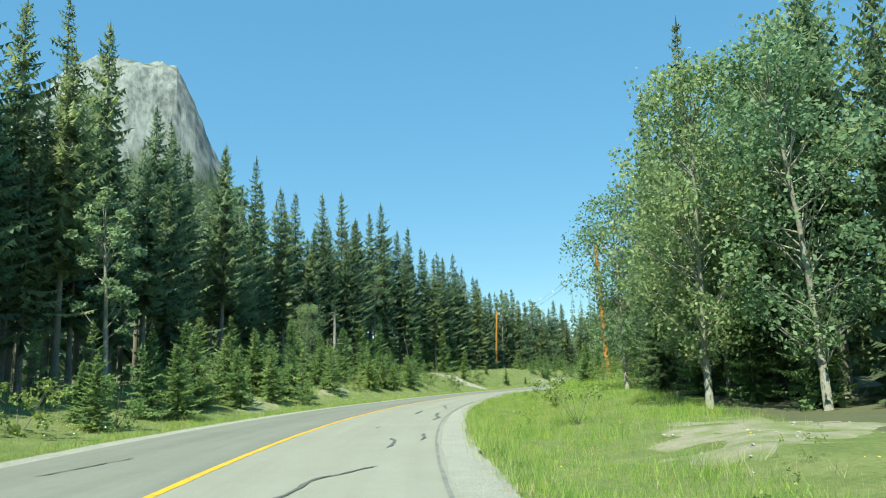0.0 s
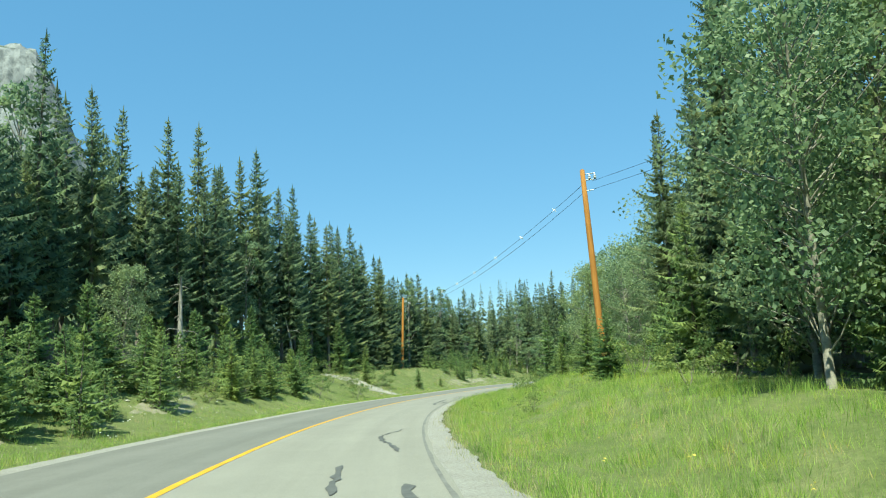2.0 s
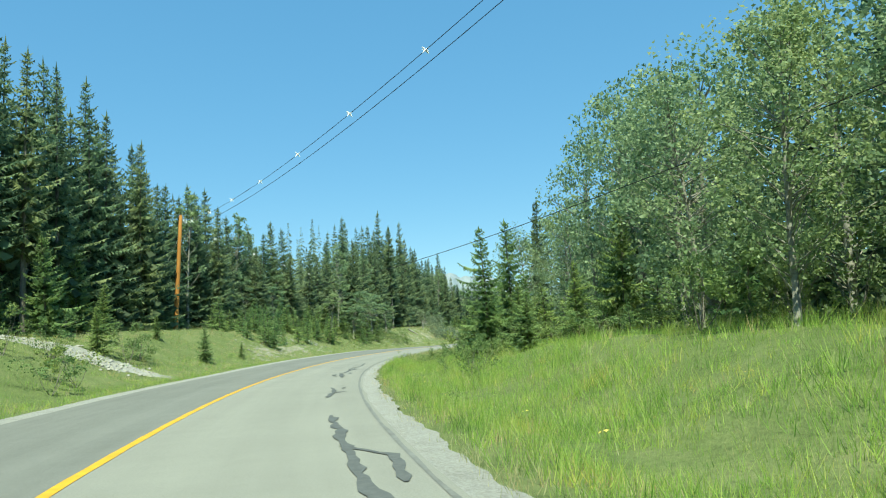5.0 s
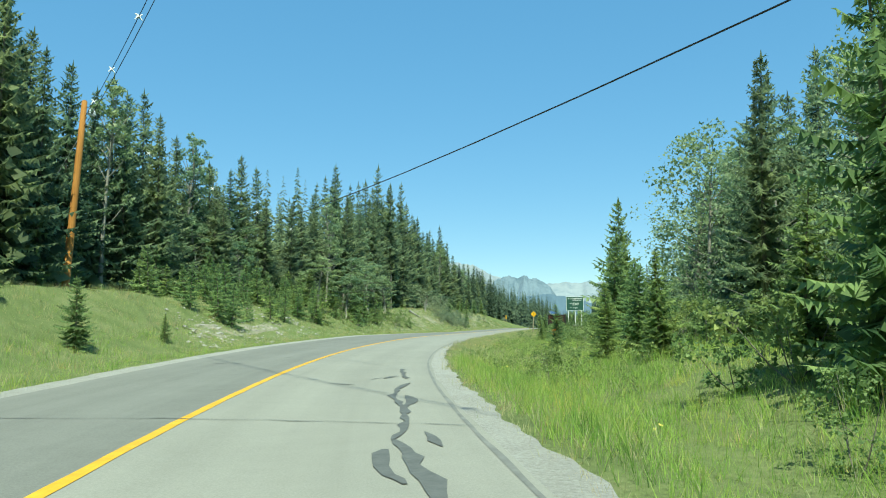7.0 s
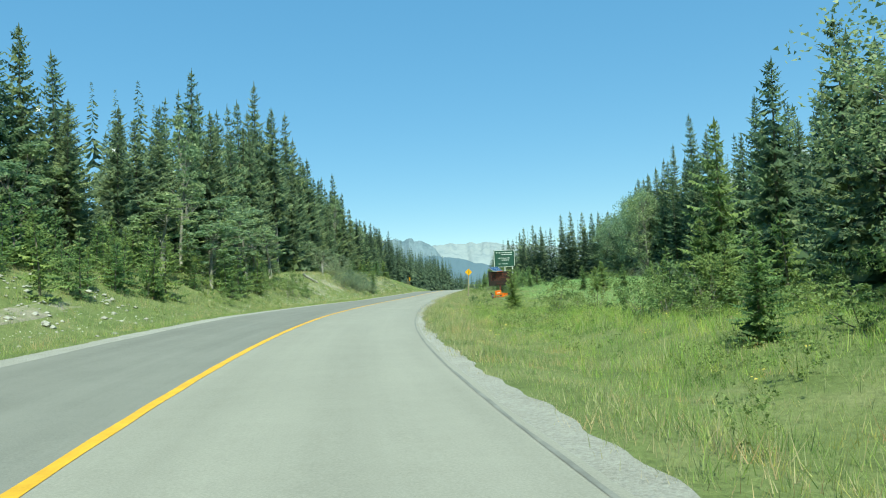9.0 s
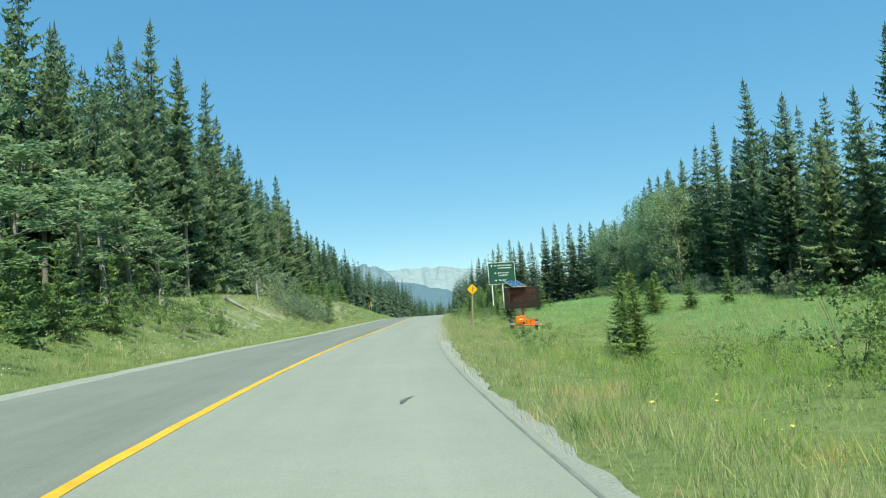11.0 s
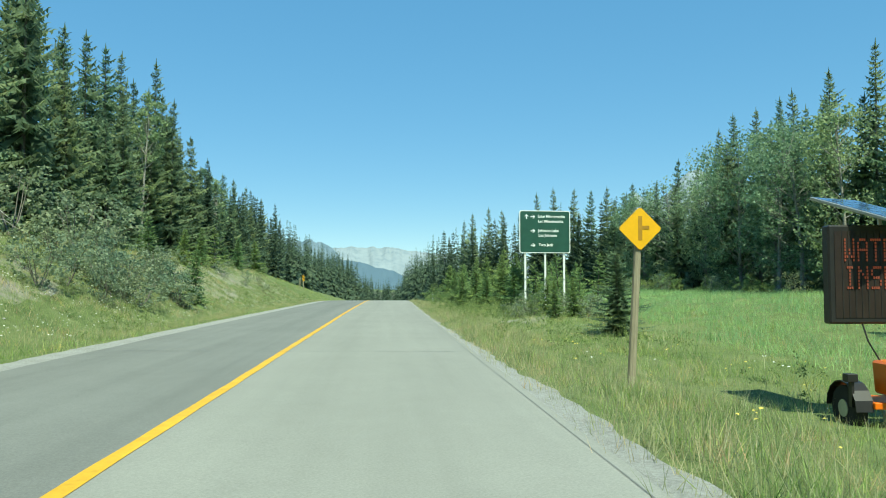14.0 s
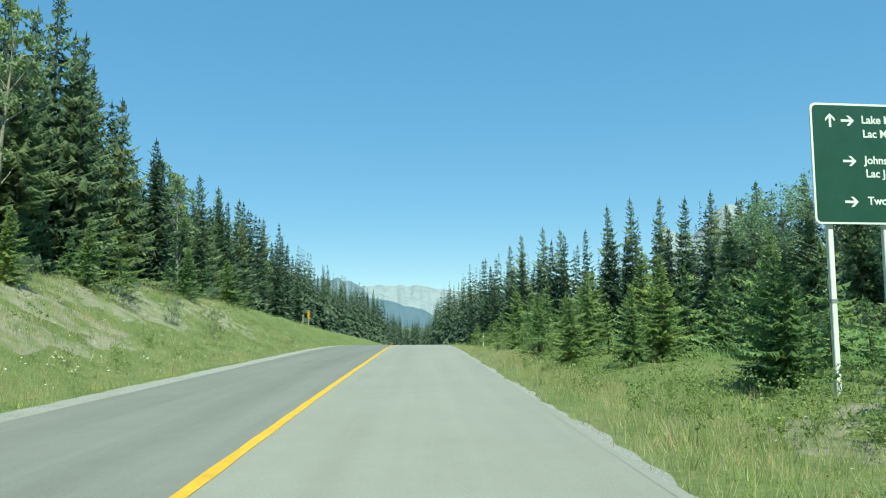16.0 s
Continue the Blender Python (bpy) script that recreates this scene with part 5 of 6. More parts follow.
# ---------------------------------------------------------------- poles and wires
def utility_pole(label, foot, top, r0, r1, arms=True, side=(0.85, -0.5)):
    t = thing("utility_pole", label, "pole", "utility poles")
    foot, top = Vector(foot), Vector(top)
    m = Mesh()
    m.tube([foot, foot.lerp(top, 0.3), foot.lerp(top, 0.7), top, top + Vector((0, 0, 0.06))], [r0, r0 * 0.95, (r0 + r1) / 2, r1, r1 * 0.6], 12)
    part("pole_shaft", m, M_POLE, t, smooth=True)
    if arms:
        o = Vector((*side, 0)).normalized()
        for drop, ln in ((0.25, 0.75), (0.62, 0.75), (1.25, 0.6)):
            p = top + Vector((0, 0, -drop))
            b = Mesh()
            b.tube([p, p + o * ln], [0.028, 0.028], 6)
            arm = part("bracket", b, M_STEEL, t)
            if drop < 0.3:
                for q in (0.38, 0.7):
                    g = Mesh()
                    c = p + o * q
                    g.tube([c + Vector((0, 0, dz)) for dz in (-0.34, -0.28, -0.24, -0.16, -0.12, -0.03)], [0.05, 0.1, 0.06, 0.1, 0.05, 0.03], 10)
                    part("insulator", g, M_GLASS, arm)
    return t


def wire(label, a, b, sag, r=0.012, marks=0, material=M_WIRE):
    t = thing("overhead_wire", label, "wire")
    a, b = Vector(a), Vector(b)
    at_u = lambda u: a.lerp(b, u) + Vector((0, 0, -4 * sag * u * (1 - u)))
    m = Mesh()
    m.tube([at_u(i / 28) for i in range(29)], [r] * 29, 5)
    part("cable", m, material, t, smooth=True)
    for k in range(marks):
        p = at_u((k + 0.7) / (marks + 0.4))
        g = Mesh()
        for sx, sy, sz in ((1, 0.3, 1), (1, -0.3, -1), (-0.4, 1, 0.6)):
            o = Vector((sx, sy, sz)).normalized() * 0.17
            g.tube([p - o, p - o * 0.3 + Vector((0, 0, 0.03)), p + o * 0.3, p + o], [0.012, 0.03, 0.03, 0.012], 5)
        part("bird_marker", g, M_WHITE, t, "white bird marker clipped to the wire")


utility_pole("tall orange brown treated wooden utility pole, leaning slightly", on(14.32, 66.1, -0.3), (13.93, 65.9, 13.05), 0.2, 0.14)
utility_pole("orange brown treated wooden utility pole on the grassy bank", on(9.18, 130.8, -0.3), (9.72, 130.75, 13.1), 0.2, 0.14, True, (0.7, 0.7))
utility_pole("orange brown wooden utility pole standing among spruces", on(26.0, 18.0, -0.3), (26.0, 18.0, 12.4), 0.18, 0.13, False)
utility_pole("orange brown wooden utility pole standing among spruces", on(76.0, 237.0, -0.3), (76.0, 237.0, 13.4), 0.18, 0.13, False)
for dz in (0.85, 1.35):
    wire("thin black power line with white bird markers", (13.9, 65.9, 13.05 - dz), (9.75, 130.75, 13.1 - dz), 1.5, 0.013, 9 if dz < 1 else 0)
    wire("thin black power line between wooden poles", (26.0, 18.0, 12.9 - dz), (14.4, 65.7, 13.2 - dz), 0.8, 0.011)
    wire("thin black power line with white bird markers", (9.75, 130.75, 13.1 - dz), (76.0, 237.0, 13.4 - dz), 1.8, 0.011, 12 if dz < 1 else 0)
guy = thing("guy_wire", "thin steel guy wire with faded red guard tube", "wire")
m = Mesh()
ga, gb = Vector((9.65, 130.75, 11.4)), Vector(on(5.9, 130.2, -0.1))
m.tube([ga, gb], [0.01, 0.01], 5)
part("cable", m, M_STEEL, guy)
m = Mesh()
m.tube([gb.lerp(ga, 0.02), gb.lerp(ga, 0.27)], [0.035, 0.035], 7)
part("guard_tube", m, M_PINK, guy, "faded red plastic guard tube")
# an old cable that crosses the road, between two weathered poles
for foot, top in ((on(17.55, 154.5, -0.3), (17.55, 154.5, 9.0)), (on(16.1, 47.5, -0.3), (16.1, 47.5, 8.3))):
    t = thing("cable_pole", "old bare grey weathered wooden cable pole", "pole", "grey cable poles")
    m = Mesh()
    m.tube([foot, Vector(foot).lerp(Vector(top), 0.5), top], [0.14, 0.12, 0.1], 10)
    part("pole_shaft", m, M_DEAD, t, smooth=True)
wire("thick black communication cable crossing over the road", (16.1, 47.5, 7.84), (17.57, 154.5, 8.83), 3.2, 0.014)


# ---------------------------------------------------------------- signs
def letters(body, size, place, material, parent, name="lettering", align="LEFT"):
    cu = bpy.data.curves.new("text", "FONT")
    cu.body, cu.size, cu.align_x, cu.extrude, cu.offset = body, size, align, 0.003, size * 0.022
    tmp = bpy.data.objects.new("text", cu)
    me = bpy.data.meshes.new_from_object(tmp)
    bpy.data.objects.remove(tmp)
    bpy.data.curves.remove(cu)
    me.materials.append(material)
    me.transform(place)
    return part(name, me, material, parent)


FACE = Matrix.Rotation(radians(90), 4, "X")          # text upright, seen from -y


def arrow(cx, cz, length, turn, y, parent):
    m = Mesh()
    t, hd = length * 0.09, length * 0.36
    flat = [(-length / 2, -t), (length / 2 - t * 2, -t), (length / 2 - t * 2, t), (-length / 2, t)]
    head1 = [(length / 2, 0), (length / 2 - hd, hd), (length / 2 - hd - t * 2.4, hd), (length / 2 - t * 2.4, 0)]
    c, s_ = math.cos(radians(turn)), math.sin(radians(turn))
    for k, poly in enumerate((flat, head1, [(px, -pz) for px, pz in head1])):
        yy = y - 0.002 * k
        vs = [(cx + px * c - pz * s_, yy, cz + px * s_ + pz * c) for px, pz in poly]
        vs += [(x, y + 0.004, z) for x, _, z in vs]
        n = len(poly)
        m.add(vs, [tuple(range(n)), tuple(range(2 * n - 1, n - 1, -1))] + [(i, (i + 1) % n, n + (i + 1) % n, n + i) for i in range(n)])
    part("arrow", m, M_WHITE, parent)


def rounded(w, h, r, y0, y1, n=5):
    """A plate with rounded corners in the x-z plane, from y0 to y1, centred."""
    m, ring = Mesh(), []
    for cx, cz, a0 in ((w / 2 - r, h / 2 - r, 0), (-w / 2 + r, h / 2 - r, 90), (-w / 2 + r, -h / 2 + r, 180), (w / 2 - r, -h / 2 + r, 270)):
        for i in range(n + 1):
            a = radians(a0 + 90 * i / n)
            ring.append((cx + r * math.cos(a), cz + r * math.sin(a)))
    k = len(ring)
    m.add([(x, y0, z) for x, z in ring] + [(x, y1, z) for x, z in ring],
          [tuple(range(k - 1, -1, -1)), tuple(range(k, 2 * k))] + [(i, (i + 1) % k, k + (i + 1) % k, k + i) for i in range(k)])
    return m


# the large green direction sign: 2.98 m wide, 2.42 m high, on three posts
SW, SH = 2.98, 2.42
sign = thing("direction_sign", "large green direction sign with white border on three posts", "road sign", m=pose(89.34, 195.49, 0, 0, 0, -34.3))
ZC = 4.53
mm = Matrix.Translation((0, 0, ZC))
rim = rounded(SW, SH, 0.12, -0.012, 0.012)
rim.v = [tuple(mm @ Vector(v)) for v in rim.v]
border = part("border", rim, M_WHITE, sign, "white reflective border")
pan = rounded(SW - 0.09, SH - 0.09, 0.09, -0.018, 0.0)
pan.v = [tuple(mm @ Vector(v)) for v in pan.v]
panel = part("panel", pan, M_GREEN, sign, "dark green reflective panel")
back = Mesh()
for bz in (ZC - 0.8, ZC, ZC + 0.8):
    back.box((-SW / 2 + 0.1, 0.013, bz - 0.04), (SW / 2 - 0.1, 0.05, bz + 0.04))
part("stiffener", back, M_STEEL, sign)
for px in (-1.14, 0.03, 1.14):
    wx, wy = 89.34 + px * math.cos(radians(-34.3)), 195.49 + px * math.sin(radians(-34.3))
    g = gz(wx, wy) - 0.15
    m = Mesh()
    m.box((px - 0.055, 0.05, g), (px + 0.055, 0.15, ZC + 0.9), bevel=0.012)
    post = part("post", m, M_WHITE, sign, "pale grey square steel post")
    m = Mesh()
    m.box((px - 0.065, 0.045, 1.78), (px + 0.065, 0.155, 1.86))
    part("bolt_plate", m, M_STEEL, post)
for row, (text, fx, fz) in enumerate((("Lake Minnewanka", 0.36, 0.165), ("Lac Minnewanka", 0.365, 0.282), ("Johnson Lake", 0.368, 0.502), ("Lac Johnson", 0.372, 0.613), ("Two Jack", 0.375, 0.838))):
    letters(text, 0.222, Matrix.Translation((-SW / 2 + fx * SW, -0.022, ZC + SH / 2 - fz * SH)) @ FACE, M_WHITE, panel)
for fz in (0.145, 0.482, 0.818):
    arrow(-SW / 2 + 0.262 * SW, ZC + SH / 2 - fz * SH, 0.28, 0, -0.021, panel)
arrow(-SW / 2 + 0.138 * SW, ZC + SH / 2 - 0.145 * SH, 0.28, 90, -0.021, panel)

# the yellow diamond on its leaning wooden post
dia = thing("warning_sign", "yellow diamond road junction warning sign on a wooden post", "road sign", m=pose(67.44, 175.41, 0, 0, 0, -40))
g0 = gz(67.44, 175.41) - 0.2
m = Mesh()
m.tube([(-0.18, 0.06, g0), (0.02, 0.06, 2.76)], [0.075, 0.065], 8)
part("post", m, M_POST, dia, "weathered leaning wooden post")
m = rounded(0.545, 0.545, 0.05, -0.012, 0.006)
rot45 = Matrix.Translation((0.0, -0.02, 2.42)) @ Matrix.Rotation(radians(45), 4, "Y")
m.v = [tuple(rot45 @ Vector(v)) for v in m.v]
plate = part("plate", m, M_SIGNY, dia, "yellow reflective plate")
m = Mesh()
m.box((-0.035, -0.038, 2.22), (0.035, -0.034, 2.64))
m.box((0.035, -0.038, 2.41), (0.16, -0.034, 2.47))
part("symbol", m, M_SYMB, plate, "faded side road symbol")

# ---------------------------------------------------------------- message board on its trailer
TX, TY = 68.65, 171.65
TG = gz(TX, TY)
trailer = thing("message_trailer", "orange trailer with a raised dark message board", "trailer", m=pose(TX, TY, TG, 0, 0, -42.0))
BZ0, BZ1 = 0.86 - TG, 2.32 - TG
m = Mesh()
m.box((-1.2, -0.09, BZ0), (1.2, 0.10, BZ1), bevel=0.025)
case = part("board_case", m, M_BLACK, trailer, "black steel display case")
m = Mesh()
m.box((-1.11, -0.098, BZ0 + 0.09), (1.11, -0.086, BZ1 - 0.09))
part("display", m, M_BOARD, case, "dark brown display window")
m = Mesh()
for i in range(22):
    x = -1.0 + 2.0 * i / 21
    m.box((x - 0.006, -0.104, BZ0 + 0.1), (x + 0.006, -0.098, BZ1 - 0.1))
part("louvre", m, M_BLACK, case)
DOTS = {"W": "1000110001100011010110101110111000101"[:35], "A": "01110100011000111111100011000110001", "T": "11111001000010000100001000010000100", "E": "11111100001000011110100001000011111",
        "R": "11110100011000111110101001001010001", "C": "01110100011000010000100001000101110", "F": "11111100001000011110100001000010000", "I": "01110001000010000100001000010001110",
        "N": "10001110011010110011100011000110001", "S": "01111100001000001110000010000111110", "P": "11110100011000111110100001000010000", "O": "01110100011000110001100011000101110",
        "-": "00000000000000011111000000000000000", ">": "01000001000001000001000100010001000"}
for row, (text, zc, x0) in enumerate((("WATERCRAFT", 0.74, -0.96), ("INSPECTION", 0.46, -0.96), ("-->", 0.14, -0.3))):
    zt = BZ0 + (BZ1 - BZ0) * zc + 0.16
    for i, ch in enumerate(text):
        m = Mesh()
        for j, bit in enumerate(DOTS[ch]):
            if bit == "1":
                x, z = x0 + i * 0.196 + (j % 5) * 0.032, zt - (j // 5) * 0.05
                m.box((x - 0.011, -0.112, z - 0.018), (x + 0.011, -0.104, z + 0.018))
        part("lamp_letter", m, M_LED, case, "red lit lamp letter")
m = Mesh()
m.box((-0.10, -0.06, 0.45), (0.06, 0.08, BZ0 + 0.3), bevel=0.01)
part("mast", m, M_MAST, trailer, "rust brown square mast")
m = Mesh()
m.tube([(-0.7, -0.05, BZ0), (-0.66, -0.12, BZ0 - 0.25), (-0.5, -0.15, 1.0)], [0.012] * 3, 6)
part("hose", m, M_BLACK, trailer)
# solar panel over the board, turned and tilted back
sp = Matrix.Translation((-0.42, 0.1, BZ1 + 0.24)) @ Matrix.Rotation(radians(24), 4, "Z") @ Matrix.Rotation(radians(19), 4, "X")
m = Mesh()
m.box((-0.52, -0.7, -0.03), (0.52, 0.7, 0.02), sp, 0.008)
solar = part("solar_frame", m, M_STEEL, trailer, "aluminium solar panel frame")
m = Mesh()
for i in range(4):
    for j in range(6):
        m.box((-0.48 + i * 0.245, -0.66 + j * 0.222, 0.021), (-0.48 + i * 0.245 + 0.225, -0.66 + j * 0.222 + 0.205, 0.025), sp)
part("solar_cells", m, M_SOLAR, solar)
m = Mesh()
m.box((-0.1, -0.73, -0.035), (0.53, -0.702, 0.0), sp, 0.006)
part("edge_strip", m, M_ORANGE, solar, "orange strip along the lower edge")
m = Mesh()
m.tube([(-0.32, 0.05, BZ1 - 0.1), (-0.32, 0.1, BZ1 + 0.18)], [0.03, 0.03], 7)
part("bracket", m, M_STEEL, trailer)
# chassis
m = Mesh()
m.box((-0.72, -0.35, 0.34), (0.72, 0.45, 0.44), bevel=0.012)
part("frame", m, M_ORANGE, trailer)
m = Mesh()
m.box((-0.52, -0.52, 0.58), (0.14, -0.06, 1.06), Matrix.Rotation(radians(-4), 4, "Y"), 0.03)
box = part("control_box", m, M_ORANGE, trailer, "bright orange control box")
m = Mesh()
m.box((-0.28, -0.53, 0.79), (-0.02, -0.522, 0.85), Matrix.Rotation(radians(-4), 4, "Y"))
part("label_bar", m, M_WHITE, box)
m = Mesh()
m.box((0.15, -0.42, 0.42), (0.74, 0.32, 0.74), bevel=0.025)
bb = part("battery_box", m, M_ORANGE, trailer, "orange battery box with lid")
m = Mesh()
m.box((0.13, -0.44, 0.74), (0.76, 0.34, 0.77), bevel=0.01)
part("lid", m, M_ORANGE, bb)
m = Mesh()
m.box((0.4, -0.43, 0.5), (0.43, -0.421, 0.74))
part("strap", m, M_BLACK, bb)
for side in (-1, 1):
    w = Mesh()
    w.tube([(side * 0.84 - 0.09, 0.1, 0.3), (side * 0.84 - 0.08, 0.1, 0.3), (side * 0.84 + 0.08, 0.1, 0.3), (side * 0.84 + 0.09, 0.1, 0.3)], [0.27, 0.34, 0.34, 0.27], 20)
    wheel = part("tyre", w, M_RUBBER, trailer, "black rubber tyre")
    r_ = Mesh()
    r_.tube([(side * 0.84 - 0.1, 0.1, 0.3), (side * 0.84 + 0.1, 0.1, 0.3)], [0.13, 0.13], 14)
    part("rim", r_, M_STEEL, wheel)
    f_ = Mesh()
    arc = [(rr * math.cos(math.pi * i / 8), rr * math.sin(math.pi * i / 8)) for i in range(9) for rr in (0.4, 0.415)]
    f_.v = [(side * 0.84 + dx, 0.1 + py, 0.3 + pz) for py, pz in arc for dx in (-0.13, 0.13)]
    for i in range(8):
        f_.f += [(4 * i + p, 4 * i + q, 4 * i + 4 + q, 4 * i + 4 + p) for p, q in ((0, 1), (1, 3), (3, 2), (2, 0))]
    f_.f += [(0, 2, 3, 1), (32, 33, 35, 34)]
    part("mudguard", f_, M_BLACK, trailer)
    for yy in (-0.38, 0.42):
        j_ = Mesh()
        j_.box((side * 0.62 - 0.03 - 0.3 * (side < 0) * -1, yy - 0.03, 0.0), (side * 0.62 + 0.03 + 0.3 * (side < 0), yy + 0.03, 0.62)) if side > 0 else j_.box((-0.13, yy - 0.03, 0.0), (-0.07, yy + 0.03, 0.62))
        part("jack_leg", j_, M_STEEL, trailer)
m = Mesh()
m.tube([(-0.5, -0.3, 0.42), (0.6, -0.52, 0.4), (1.02, -0.6, 0.37)], [0.045, 0.045, 0.04], 8)
drawbar = part("drawbar", m, M_ORANGE, trailer)
m = Mesh()
m.tube([(1.0, -0.6, 0.38), (1.1, -0.62, 0.37), (1.2, -0.64, 0.36)], [0.06, 0.075, 0.03], 10)
m.tube([(1.08, -0.615, 0.2), (1.08, -0.615, 0.5)], [0.025, 0.025], 8)
part("coupling", m, M_STEEL, drawbar, "grey steel coupling")
m = Mesh()
m.tube([(0.28, -0.05, 0.77), (0.3, -0.05, 0.84), (0.46, -0.05, 0.84), (0.48, -0.05, 0.77)], [0.014] * 4, 6)
part("handle", m, M_BLACK, bb)
m = Mesh()
m.box((-0.98, -0.2, 0.36), (-0.72, -0.16, 0.4))
m.box((-0.98, -0.22, 0.36), (-0.94, -0.14, 0.78))
lamp_arm = part("lamp_arm", m, M_BLACK, trailer)
m = Mesh()
m.box((-1.06, -0.26, 0.72), (-0.9, -0.12, 0.84), bevel=0.01)
part("tail_lamp", m, M_BLACK, lamp_arm)


# ---------------------------------------------------------------- markers by the road
def marker(name, label, x, y, h, w, material, stripes=False):
    t = thing(name, label, "road marker", m=pose(x, y, gz(x, y), 0, 0, -40))
    m = Mesh()
    m.box((-w / 2, -0.04, -0.1), (w / 2, 0.04, h), bevel=0.01)
    post = part("post", m, material, t)
    if stripes:
        m = Mesh()
        m.box((-0.15, -0.06, h - 0.95), (0.15, -0.045, h - 0.05))
        pl = part("plate", m, M_SIGNY, t, "yellow and black striped plate")
        for k in range(4):
            m = Mesh()
            z0 = h - 0.9 + 0.22 * k
            m.add([(-0.15, -0.063, z0), (0.15, -0.063, z0 + 0.12), (0.15, -0.063, z0 + 0.2), (-0.15, -0.063, z0 + 0.08)], [(0, 1, 2, 3)])
            part("stripe", m, M_BLACK, pl)


marker("object_marker", "wooden post with yellow and black hazard plate", 118.5, 266.5, 2.2, 0.12, M_POST, True)
marker("object_marker", "dark wooden marker post on the grassy bank", 116.0, 263.5, 1.5, 0.12, M_POST)
marker("delineator", "slim white roadside delineator post", 121.5, 240.5, 1.3, 0.08, M_WHITE)


# ---------------------------------------------------------------- grass
def grass(name, label, material, stretches, seed, hi, blade=0.009, blades=6):
    r = np.random.RandomState(seed)
    V, F, n = [], [], 0
    for s0, s1, d0, d1, per, tall in stretches:
        cnt = int((s1 - s0) * abs(d1 - d0) * per)
        s, u = r.uniform(s0, s1, cnt), r.uniform(0, 1, cnt)
        d = d0 + (d1 - d0) * u
        x, y = xy(s, d)
        bare = r.uniform(0, 1, cnt) < np.clip(1.2 - ((x - 7.4) / 3.4) ** 2 - ((y - 18.6) / 5.4) ** 2, 0, 0.72)      # little grows on the gravel clearing
        x, y = x[~bare], y[~bare]
        cnt = len(x)
        z = ground_z(x, y) - 0.03
        for k in range(blades):
            a = r.uniform(0, 6.28, cnt)
            h = hi * tall * r.uniform(0.45, 1.15, cnt) * (0.78 + 0.42 * np.sin(x * 0.9 + 1.1 * np.sin(y * 0.5)) * np.sin(y * 0.8 + 0.9 * np.sin(x * 0.6)))
            w = blade * r.uniform(0.7, 1.5, cnt) * (0.6 + h)
            bx, by = x + r.normal(0, 0.09, cnt), y + r.normal(0, 0.09, cnt)
            lx, ly = r.normal(0, 0.35, cnt) * h, r.normal(0, 0.35, cnt) * h
            p0 = np.stack([bx - np.cos(a) * w, by - np.sin(a) * w, z], 1)
            p1 = np.stack([bx + np.cos(a) * w, by + np.sin(a) * w, z], 1)
            p2 = np.stack([bx + lx, by + ly, z + h], 1)
            V.append(np.stack([p0, p1, p2], 1).reshape(-1, 3))
            F.append(np.arange(cnt * 3).reshape(-1, 3) + n)
            n += cnt * 3
    me = bpy.data.meshes.new(name)
    me.from_pydata(np.concatenate(V).tolist(), [], np.concatenate(F).tolist())
    me.materials.append(material)
    tagged(new(name, me), label, "grass", kind="stuff")


grass("grass", "fresh green tall roadside grass", M_GRASS, [(118, 235, 4.8, 10, 20, 0.8), (120, 235, 10, 18, 8, 1.0),
                                                            (130, 230, 18, 34, 1.6, 1.3), (130, 240, -9, -4.7, 10, 0.8), (0, 240, -16, -9, 5, 1.0), (235, 330, 5, 12, 3, 1.1), (240, 330, -16, -5, 2.5, 1.1)], 3, 0.36, 0.006, 5)
grass("tall_grass", "tall lime green roadside grass", M_LIME, [(-6, 60, -8, -4.7, 14, 0.7), (60, 130, -9, -4.7, 11, 0.75), (-6, 60, 4.8, 9, 26, 0.95), (60, 118, 4.8, 10, 25, 1.15), (20, 60, 9, 14, 14, 1.1), (60, 120, 10, 16, 10, 1.2), (126, 170, 6.5, 16, 6, 1.25)], 13, 0.42, 0.0055)
grass("meadow_grass", "smooth pale green meadow grass before the forest", M_MEADOW, [(150, 200, 17, 33, 6, 1.0), (200, 265, 13, 34, 9, 1.0)], 21, 0.5, 0.008, 5)
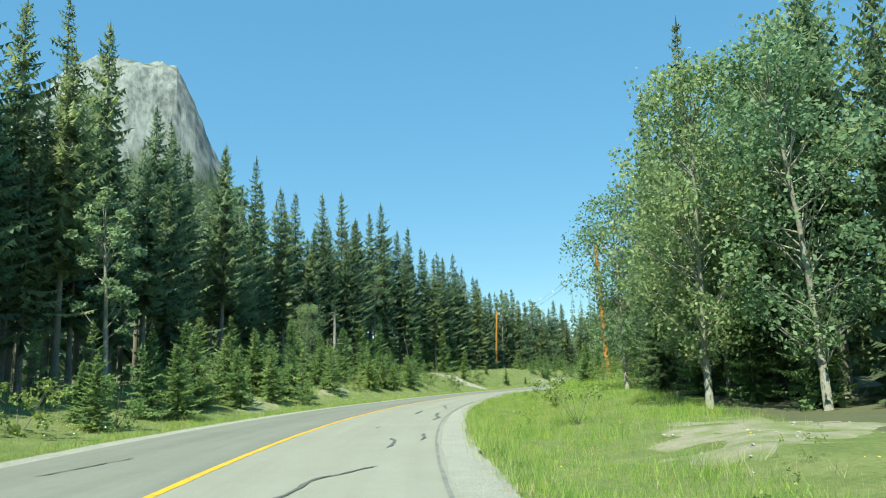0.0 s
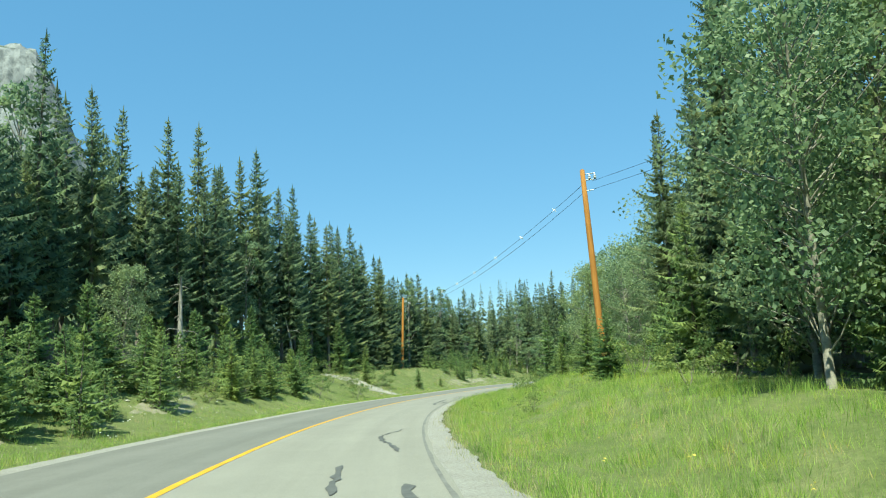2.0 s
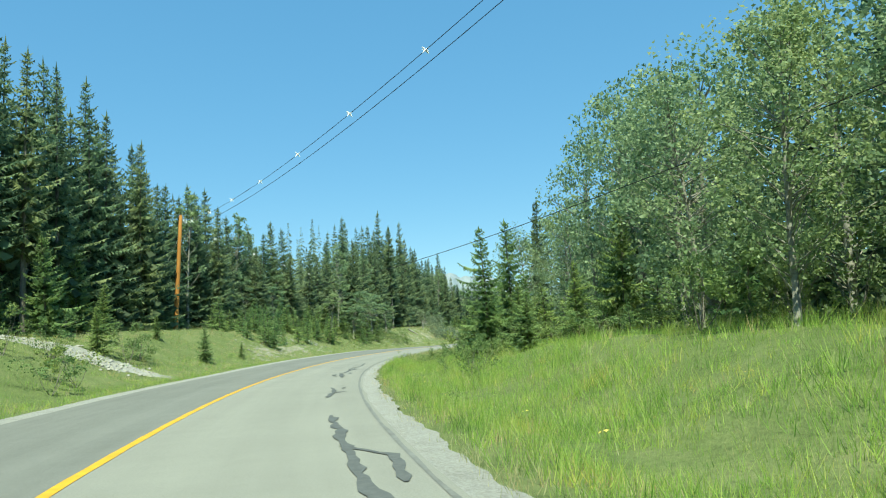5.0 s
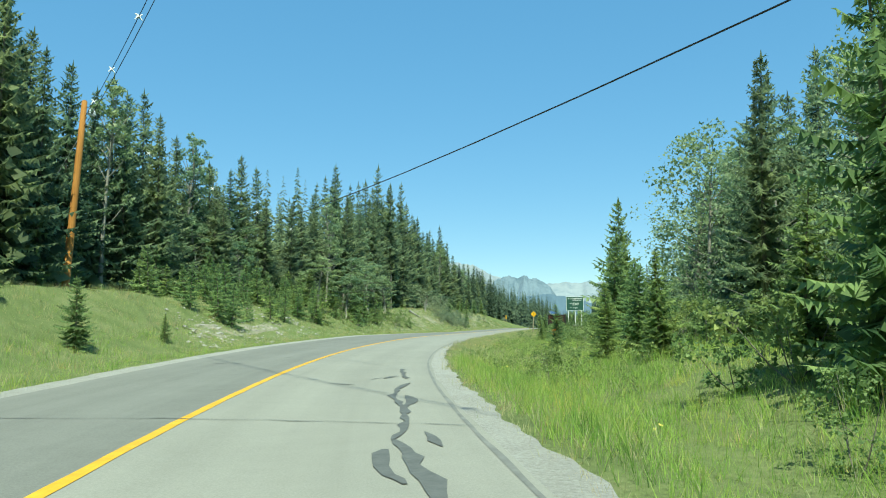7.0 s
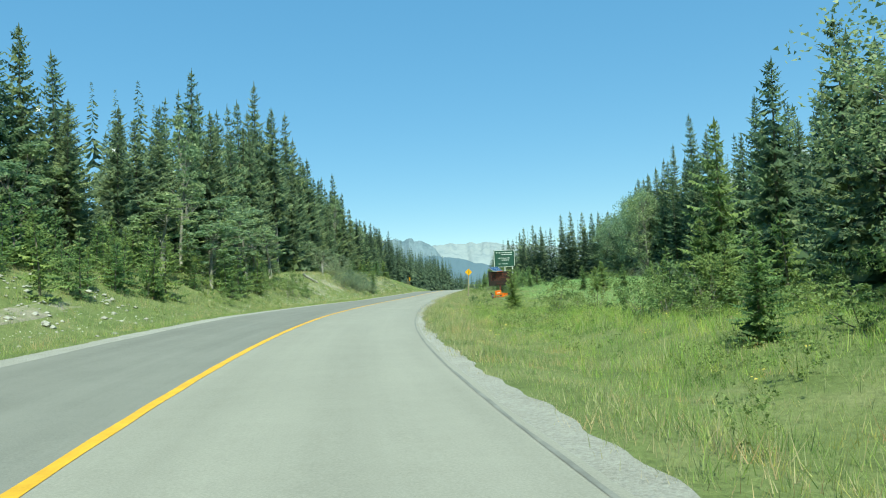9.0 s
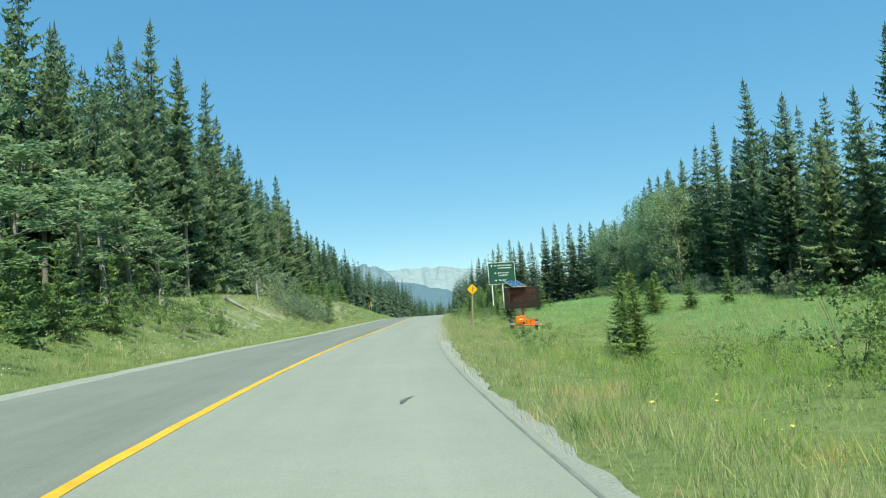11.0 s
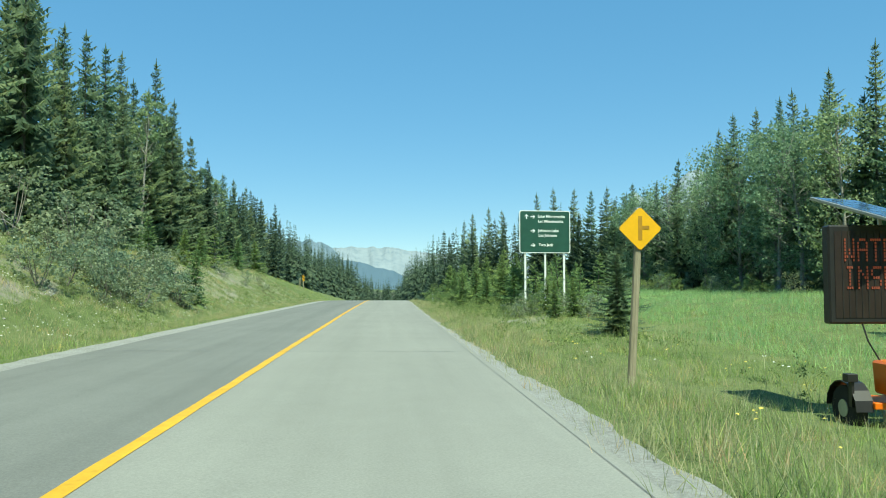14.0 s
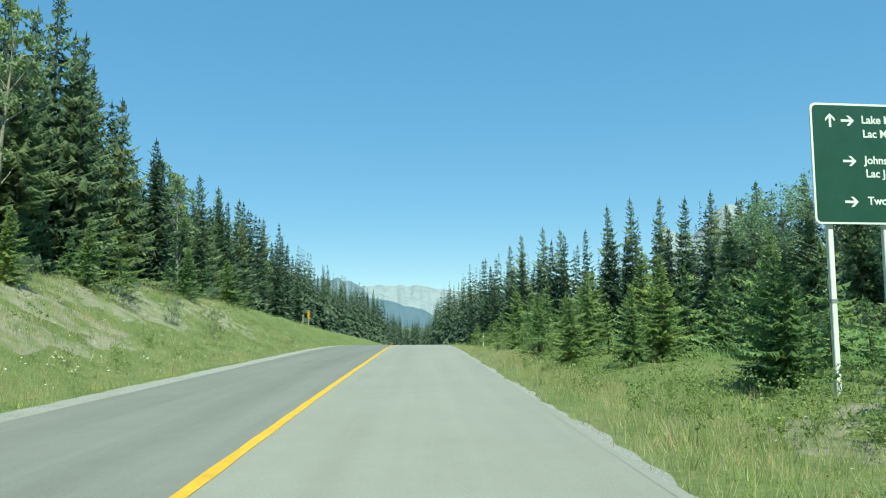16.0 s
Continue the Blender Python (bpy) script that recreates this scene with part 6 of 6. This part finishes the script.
grass("dry_grass", "pale dry seeding grass beside the asphalt", M_DRY, [(-6, 36, 4.7, 6.2, 20, 0.7), (36, 130, 4.4, 6.2, 20, 0.7), (130, 262, 4.35, 7.6, 30, 0.8), (-6, 240, 6.2, 10, 5.0, 1.1), (205, 272, -14, -5, 17, 0.8), (60, 230, 10, 17, 1.0, 1.4), (-6, 240, -5.6, -4.7, 3, 0.6), (100, 240, -14, -5.5, 9, 1.0), (0, 100, -12, -5.5, 3, 0.9), (130, 235, 17, 32, 0.8, 1.3), (240, 330, 5, 8, 2, 1)], 4, 0.42, 0.005, 5)



# ---------------------------------------------------------------- small white flowers in the grass
def flowers(name, label, material, stretches, seed):
    r = random.Random(seed)
    m = Mesh()
    for s0, s1, d0, d1, n in stretches:
        for _ in range(n):
            x, y, z = at(r.uniform(s0, s1), r.uniform(d0, d1))
            z += r.uniform(0.15, 0.42)
            for k in range(r.randrange(1, 4)):
                q, a = r.uniform(0.014, 0.036), r.uniform(0, 6.28)
                px, py, pz = x + r.uniform(-0.15, 0.15), y + r.uniform(-0.15, 0.15), z + r.uniform(-0.08, 0.08)
                c, s_ = math.cos(a) * q, math.sin(a) * q
                m.add([(px + c, py + s_, pz), (px - s_, py + c, pz + q * 0.5), (px - c, py - s_, pz), (px + s_, py - c, pz + q * 0.4), (px, py, pz + q * 0.7)], [(0, 1, 4), (1, 2, 4), (2, 3, 4), (3, 0, 4)])
    tagged(part(name, m, material), label, "flowers", kind="stuff")


flowers("wildflowers", "scattered small white wildflowers in the grass", M_PETAL, [(168, 214, -12.5, -6, 800), (214, 266, -13, -6, 500), (183, 205, 6.2, 12, 15), (20, 70, -10, -5.5, 80), (128, 170, -8, -5.2, 90)], 77)
flowers("wildflowers", "scattered small yellow wildflowers in the grass", M_PETAL_Y, [(176, 206, 5.8, 13, 60), (120, 176, 5.8, 14, 60), (-4, 110, 5.5, 10, 40)], 78)
stones("scree", "pale stones half hidden in the bank grass", [(54.0, 185.0, 1.2, 2.6, 40), (58.5, 191.0, 1.4, 2.2, 40), (66.0, 200.0, 1.8, 1.5, 30)], 9, 0.02, 0.08)
